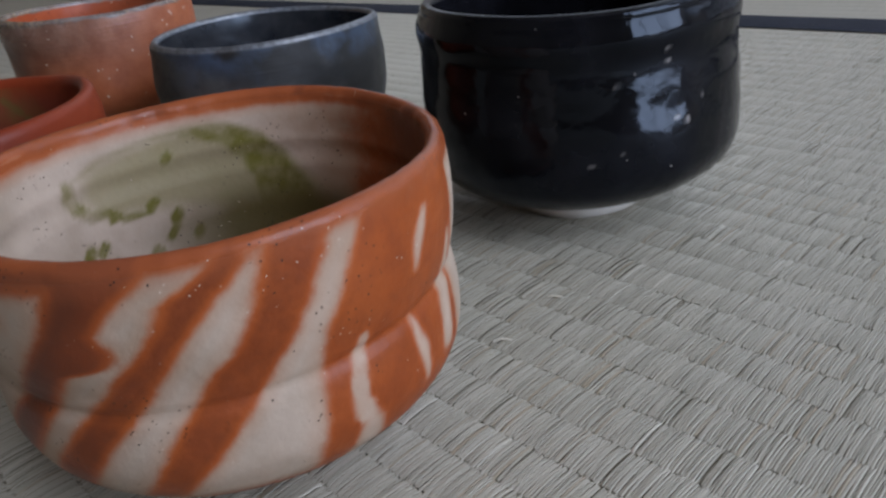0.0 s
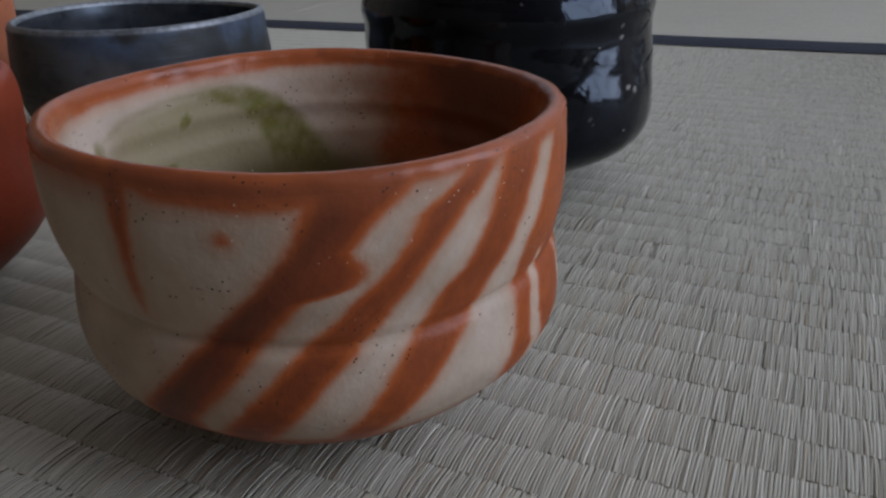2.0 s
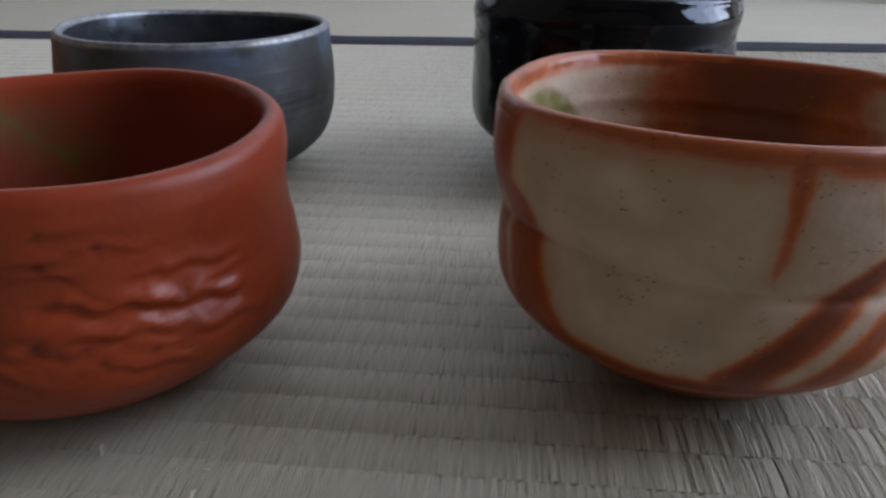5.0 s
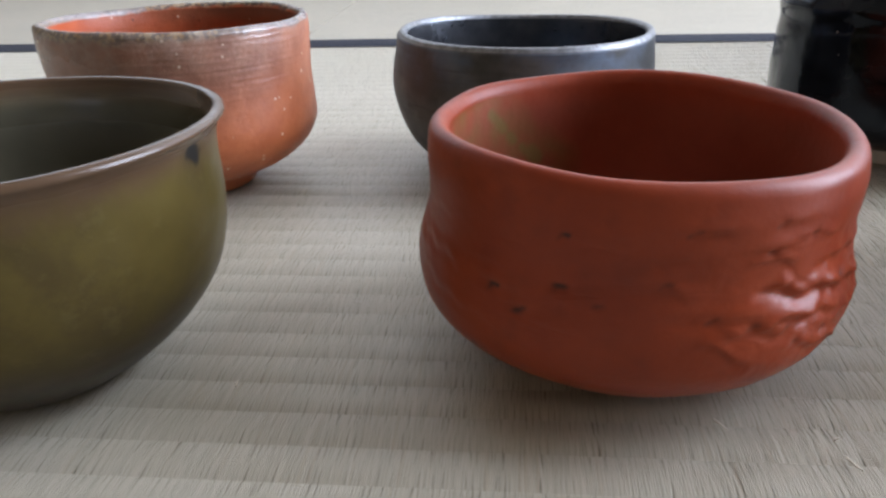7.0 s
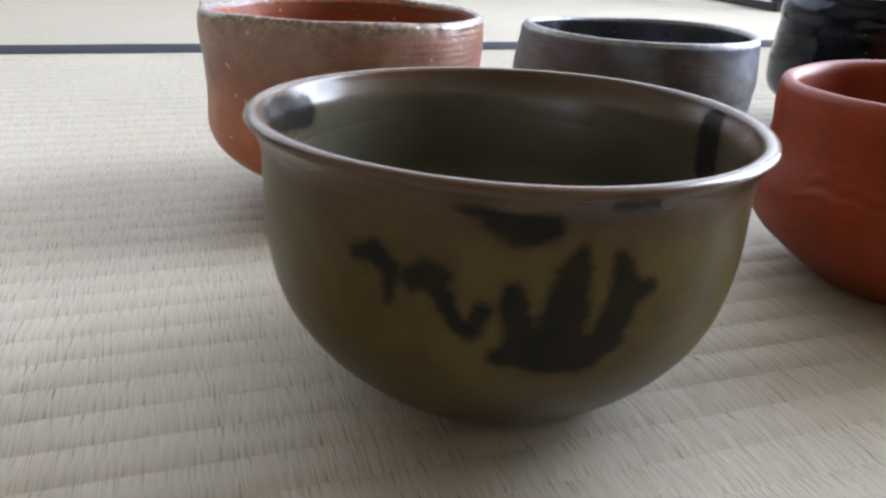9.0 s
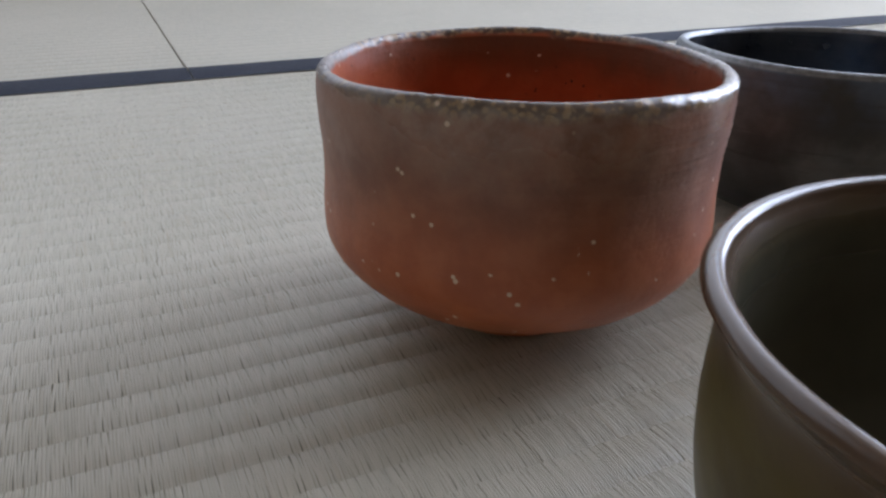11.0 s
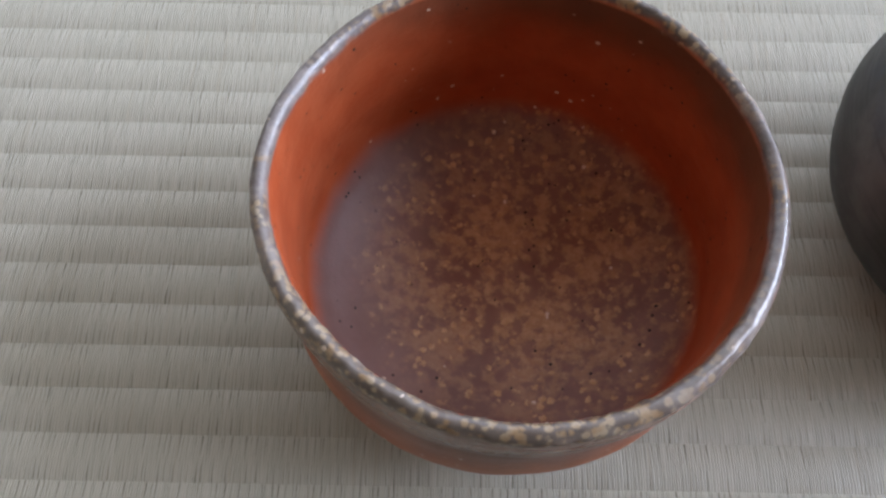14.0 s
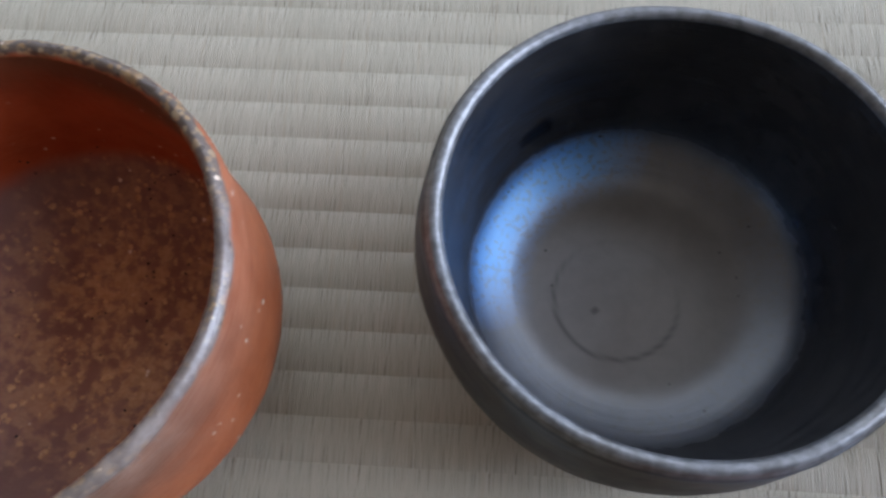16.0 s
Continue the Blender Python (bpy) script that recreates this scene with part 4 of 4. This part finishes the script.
# ---- grey bowl
def grey_material():
    n = Nodes("grey_glaze")
    wide, grain, mid = n.noise(22, 5, 0.6), n.noise(350, 4, 0.6), n.noise(80, 4, 0.6)
    out = n.mix(n.ramp(wide, 0.40, 0.62), (0.018, 0.018, 0.0175), (0.084, 0.085, 0.082))
    # Darker towards the foot.
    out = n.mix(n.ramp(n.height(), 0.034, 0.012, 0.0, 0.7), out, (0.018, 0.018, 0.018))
    # Bluish mottling near the rim, with the highlights there put into the colour.
    edge_band = n.math("MULTIPLY", n.ramp(n.math("ADD", n.height(), n.math("MULTIPLY", n.noise(60, 4, 0.6), 0.02)), 0.060, 0.078), n.ramp(n.noise(40, 3, 0.6), 0.4, 0.6))
    out = n.mix(n.math("MULTIPLY", edge_band, 0.6), out, (0.070, 0.115, 0.190))
    out = n.mix(n.ramp(mid, 0.5, 0.7, 0.0, 0.6), out, (0.036, 0.036, 0.037))
    out = n.mix(n.ramp(n.noise(45, 5, 0.65, (0.5, 0.5, 7)), 0.55, 0.72, 0.0, 0.75), out, (0.014, 0.013, 0.012))
    ins = n.mix(n.ramp(mid, 0.3, 0.7), (0.018, 0.019, 0.022), (0.034, 0.034, 0.036))
    bed = n.mix(n.ramp(mid, 0.3, 0.7), (0.098, 0.092, 0.087), (0.135, 0.127, 0.120))
    bed = n.mix(n.math("MULTIPLY", n.attr("cut"), 0.95), bed, (0.012, 0.012, 0.012))
    ins = n.mix(n.attr("bed"), ins, bed)
    # Bluish lustre, with the window's reflection mixed into the base colour.
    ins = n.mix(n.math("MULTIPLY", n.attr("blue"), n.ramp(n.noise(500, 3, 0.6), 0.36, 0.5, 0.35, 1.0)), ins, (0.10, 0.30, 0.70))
    tint = n.mix(n.attr("inside"), out, ins)
    rim = n.mix(n.ramp(grain, 0.35, 0.65), (0.040, 0.042, 0.046), (0.17, 0.18, 0.19))
    tint = n.mix(n.attr("lip"), tint, rim)
    tint = n.mix(n.ramp(n.math("ADD", n.attr("spot"), n.math("MULTIPLY", n.math("SUBTRACT", grain, 0.5), 3.0)), -1.0, 0.6), tint, (0.004, 0.004, 0.005))
    dot, _ = n.cells(120)
    tint = n.mix(n.math("MULTIPLY", n.ramp(dot, 0.055, 0.075, 1.0, 0.0), n.attr("inside")), tint, (0.008, 0.008, 0.009))
    turn = n.noise(60, 3, 0.6, (0.3, 0.3, 16))
    n.bsdf.inputs["IOR"].default_value = 2.0
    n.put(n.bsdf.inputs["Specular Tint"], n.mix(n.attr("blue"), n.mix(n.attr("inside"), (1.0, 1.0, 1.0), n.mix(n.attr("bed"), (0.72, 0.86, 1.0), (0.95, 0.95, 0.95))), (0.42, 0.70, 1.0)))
    rough = n.ramp(n.attr("inside"), 0.0, 1.0, n.ramp(mid, 0.25, 0.75, 0.50, 0.64), n.ramp(mid, 0.25, 0.75, 0.20, 0.27))
    rough = n.math("ADD", n.math("SUBTRACT", rough, n.math("MULTIPLY", n.attr("lip"), 0.18)), n.math("ADD", n.math("MULTIPLY", n.attr("blue"), 0.06), n.math("MULTIPLY", n.attr("bed"), 0.13)))
    return n.finish(tint, rough, [(turn, 0.0006, 0.3), (grain, 0.0002, 0.3)], spec=n.math("ADD", n.math("MULTIPLY", n.attr("lip"), 0.45), n.ramp(n.attr("inside"), 0.0, 1.0, 0.25, n.ramp(n.attr("blue"), 0.0, 1.0, n.ramp(n.attr("bed"), 0.0, 1.0, 0.3, 0.5), 0.9))))


def grey_bowl():
    outer = [(28, 0), (30, 2), (37, 4.5), (44.5, 8), (51.5, 13), (56, 18), (59, 24), (60.8, 30), (61.6, 36), (62.1, 42), (62.2, 48), (61.9, 54), (61.4, 60), (61.2, 64), (61.2, 67.5)]
    inner = [(57.0, 63), (57.2, 50), (57.0, 38), (55.6, 29), (53, 20), (50.2, 14.5), (46.5, 11.2), (42, 9.0), (37.5, 7.0), (34, 6.3), (26, 6.1), (16, 6.2), (6, 6.5)]

    def push(deg, z, side):
        groove = -0.6 * (np.exp(-((z - 41) / 0.8) ** 2) + np.exp(-((z - 38) / 0.7) ** 2)) * np.clip(np.cos(np.radians(deg + 75)) * 1.6, 0, 1) * (side < 0.5)
        return (0.9 * lumps(deg, z, 60, 40, 41) + 0.2 * lumps(deg, z * 2, 60, 10, 42)) * np.clip(z / 20, 0, 1) + groove + (1.9 * bump(deg, z, -80, 40, 75, 24) + 3.0 * bump(deg, z, 172, 46, 50, 20)) * (side < 0.5)

    b = Bowl("tea_bowl", (0.0974, 0.5169), 70.0, (-0.011, -0.030), outer, inner, 4.0, push, lambda d: 0.7 * np.sin(np.radians(2 * d + 100)) + 0.4 * np.sin(np.radians(3 * d)))
    b.mask("inside", (b.side > 0.9).astype(float))
    b.mask("lip", np.clip(1.1 - np.abs(b.side - 0.5) * 2.2, 0, 1) * 0.8)
    b.mask("bed", np.where(b.side > 0.9, np.clip((17 - b.z) / 5, 0, 1), 0))
    # Where the window's reflection is painted: a crescent low on the west side.
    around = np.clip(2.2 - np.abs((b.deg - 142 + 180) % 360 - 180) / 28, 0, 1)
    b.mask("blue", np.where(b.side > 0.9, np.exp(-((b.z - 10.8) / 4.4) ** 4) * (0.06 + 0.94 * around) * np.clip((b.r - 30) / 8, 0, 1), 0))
    cx, cy = b.r * np.cos(np.radians(b.deg)) + 4.5, b.r * np.sin(np.radians(b.deg)) + 4.3
    b.mask("cut", np.where(b.side > 0.9, np.exp(-((np.hypot(cx, cy) - 19.4) / 0.7) ** 2) * np.clip(0.45 + 0.9 * np.cos(np.radians(b.deg + 110)), 0.12, 1) + np.clip(1.8 - np.hypot(cx + 6.5, cy + 4.1) / 0.9, 0, 1), 0))
    b.mask("spot", np.where(b.side > 0.9, b.stroke([(131, 24), (122, 25)], [2.0, 3.0]), -20))
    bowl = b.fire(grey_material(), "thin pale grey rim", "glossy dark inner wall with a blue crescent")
    return tagged(bowl, "dark grey glazed tea bowl with a bluish sheen inside", "tea bowl", "tea bowls on the mat")


# ---- black bowl
def black_material():
    n = Nodes("black_glaze")
    wide, grain = n.noise(30, 4, 0.6), n.noise(260, 4, 0.6)
    tint = n.mix(n.ramp(wide, 0.35, 0.7), (0.003, 0.003, 0.0036), (0.008, 0.008, 0.010))
    dot, _ = n.cells(170)
    pick = n.noise(150, 1, 0.5)
    spot = n.math("MULTIPLY", n.ramp(dot, 0.055, 0.08, 1.0, 0.0), n.ramp(pick, 0.56, 0.60))
    tint = n.mix(n.math("MAXIMUM", n.math("MULTIPLY", spot, 0.5), n.attr("bare")), tint, (0.55, 0.50, 0.46))
    n.put(n.bsdf.inputs["Specular Tint"], (0.72, 0.84, 1.0))
    return n.finish(tint, n.ramp(wide, 0.3, 0.7, 0.06, 0.14), [(n.noise(60, 3, 0.5), 0.0016, 0.4), (grain, 0.0003, 0.25)], spec=0.27)


BLACK_DOTS = [(-40.0, 62.1, 0.22), (-20.9, 48.4, 0.40), (-17.1, 46.7, 0.45), (-22.3, 71.2, 0.30), (-21.6, 66.9, 0.40), (-8.8, 53.2, 0.25), (-39.4, 39.8, 0.20), (-48.9, 36.3, 0.20)]


def black_bowl():
    outer = [(26, 8.4), (33, 9.2), (39, 10.6), (45, 12.8), (51, 15.8), (56.5, 19.5), (60.3, 24), (62, 30), (62.2, 42), (61.6, 54), (61.1, 64), (60.6, 70), (61.9, 74), (61.7, 76.8), (60.7, 80), (59.0, 83)]
    inner = [(54.4, 78), (55, 66), (55.5, 50), (55, 32), (49, 18), (36, 11), (18, 9)]

    def push(deg, z, side):
        roll = 0.9 * lumps(deg, z * 0.4, 60, 26, 52) * np.exp(-((z - 78) / 7) ** 2)
        ribs = 0.10 * np.sin(z * 0.45 + 2.4 * np.sin(np.radians(deg + 30))) * np.clip((z - 30) / 15, 0, 1)
        return (1.3 * lumps(deg, z, 60, 42, 51) + 0.25 * lumps(deg, z, 60, 12, 53)) * np.clip(z / 22, 0, 1) + np.where(side < 0.6, roll + ribs, 0) + np.where(side < 0.5, 2.6 * bump(deg, z, -22, 36, 24, 15) - 1.6 * bump(deg, z, -26, 66, 26, 12), 0)

    b = Bowl("tea_bowl", (0.2879, 0.5382), 86.2, (0.003, -0.025), outer, inner, 5.6, push, lambda d: 0.9 * np.sin(np.radians(2 * d + 20)) + 0.5 * np.sin(np.radians(3 * d)), 320)
    bare = np.zeros(b.z.shape)
    for a, h, w in BLACK_DOTS:
        bare = np.maximum(bare, np.clip(b.stroke([(a - 0.3, h), (a + 0.3, h + 0.1)], w) / 0.5 + 1, 0, 1) * w / 0.9)
    b.mask("bare", bare * (b.side < 0.5))
    bowl = b.fire(black_material(), "thick glossy black rim", "black glazed inner wall")
    tagged(bowl, "glossy black glazed tea bowl on a white unglazed foot", "tea bowl", "tea bowls on the mat")
    n = Nodes("bare_white_clay")
    g = n.noise(300, 4, 0.6)
    clay = n.finish(n.mix(n.ramp(n.noise(60, 4, 0.6), 0.3, 0.7), (0.56, 0.51, 0.44), (0.68, 0.64, 0.57)), 0.8, [(g, 0.0004, 0.5)])
    line = [(20.5, 1.6), (20.8, 0.3), (21.6, 0.0), (24.6, 0.0), (25.8, 0.5), (26.6, 3.0), (27.6, 9.2)]
    verts, faces, k = [], [], 96
    for r, z in line:
        for i in range(k):
            a = 2 * math.pi * i / k
            q = r + 0.25 * noise.noise(Vector((math.cos(a) * 2, math.sin(a) * 2, z)))
            verts.append((q * math.cos(a) / 1000, q * math.sin(a) / 1000, z / 1000))
    for j in range(len(line) - 1):
        for i in range(k):
            faces.append((j * k + i, j * k + (i + 1) % k, (j + 1) * k + (i + 1) % k, (j + 1) * k + i))
    ring = new("foot_ring", mesh_of("foot_ring", verts, faces, clay, True))
    ring.parent = bowl
    tagged(ring, "white unglazed clay foot ring")
    return bowl


striped_bowl()
red_bowl()
olive_bowl()
orange_bowl()
grey_bowl()
black_bowl()


# ---------------------------------------------------------------- black stand by the far mat
def stand():
    x, y, w, d = 0.71, 1.13, 0.28, 0.17
    base = part("low_stand", box_bm([(x, y, 0.0, x + w, y + d, 0.012)], 0.002), LACQUER)
    tagged(base, "low black lacquered wooden stand on the far tatami mat", "stand")
    for i in (0, 1):
        for j in (0, 1):
            px, py = x + 0.012 + i * (w - 0.044), y + 0.012 + j * (d - 0.044)
            part("post", box_bm([(px, py, 0.0125, px + 0.02, py + 0.02, 0.25)], 0.002), LACQUER, base)
    part("top_board", box_bm([(x, y, 0.2505, x + w, y + d, 0.262)], 0.002), LACQUER, base)


stand()


# ---------------------------------------------------------------- loose bits of rush on the mat
def fibre(x, y, turn, length, bow):
    n = 9
    verts, faces = [], []
    for i in range(n):
        s = i / (n - 1) - 0.5
        cx, cy = s * length, bow * (0.25 - s * s) * 4
        w = 0.00035 * (1.0 - 1.2 * s * s)
        for k in range(5):
            a = 2 * math.pi * k / 5
            verts.append((cx, cy + w * math.cos(a), 0.0006 + w * 0.8 * math.sin(a) + 0.0004 * (1 - abs(s) * 2)))
    for i in range(n - 1):
        for k in range(5):
            faces.append((i * 5 + k, i * 5 + (k + 1) % 5, (i + 1) * 5 + (k + 1) % 5, (i + 1) * 5 + k))
    faces += [tuple(range(4, -1, -1)), tuple(range((n - 1) * 5, n * 5))]
    ob = new("straw_fibre", mesh_of("straw_fibre", verts, faces, FIBRE, True))
    ob.matrix_world = pose(x, y, 0.0, 0, 0, turn)
    return tagged(ob, "short pale dry rush fibre lying on the mat", "straw fibre", "loose straw fibres")


FIBRE = plaster_material("dry_rush_fibre", (0.62, 0.57, 0.45), (0.74, 0.69, 0.56), 0.5)
for x, y, turn, length, bow in ((0.1772, 0.3008, 20, 0.0018, 0.0002), (0.1779, 0.2920, 112, 0.0055, 0.0006), (0.0113, 0.3173, 96, 0.0030, 0.0002), (0.1488, 0.3056, 118, 0.0050, 0.0004),
                                (0.3346, 0.4336, 40, 0.0060, 0.0007), (0.3322, 0.4631, 30, 0.0055, 0.0003)):
    fibre(x, y, turn, length, bow)
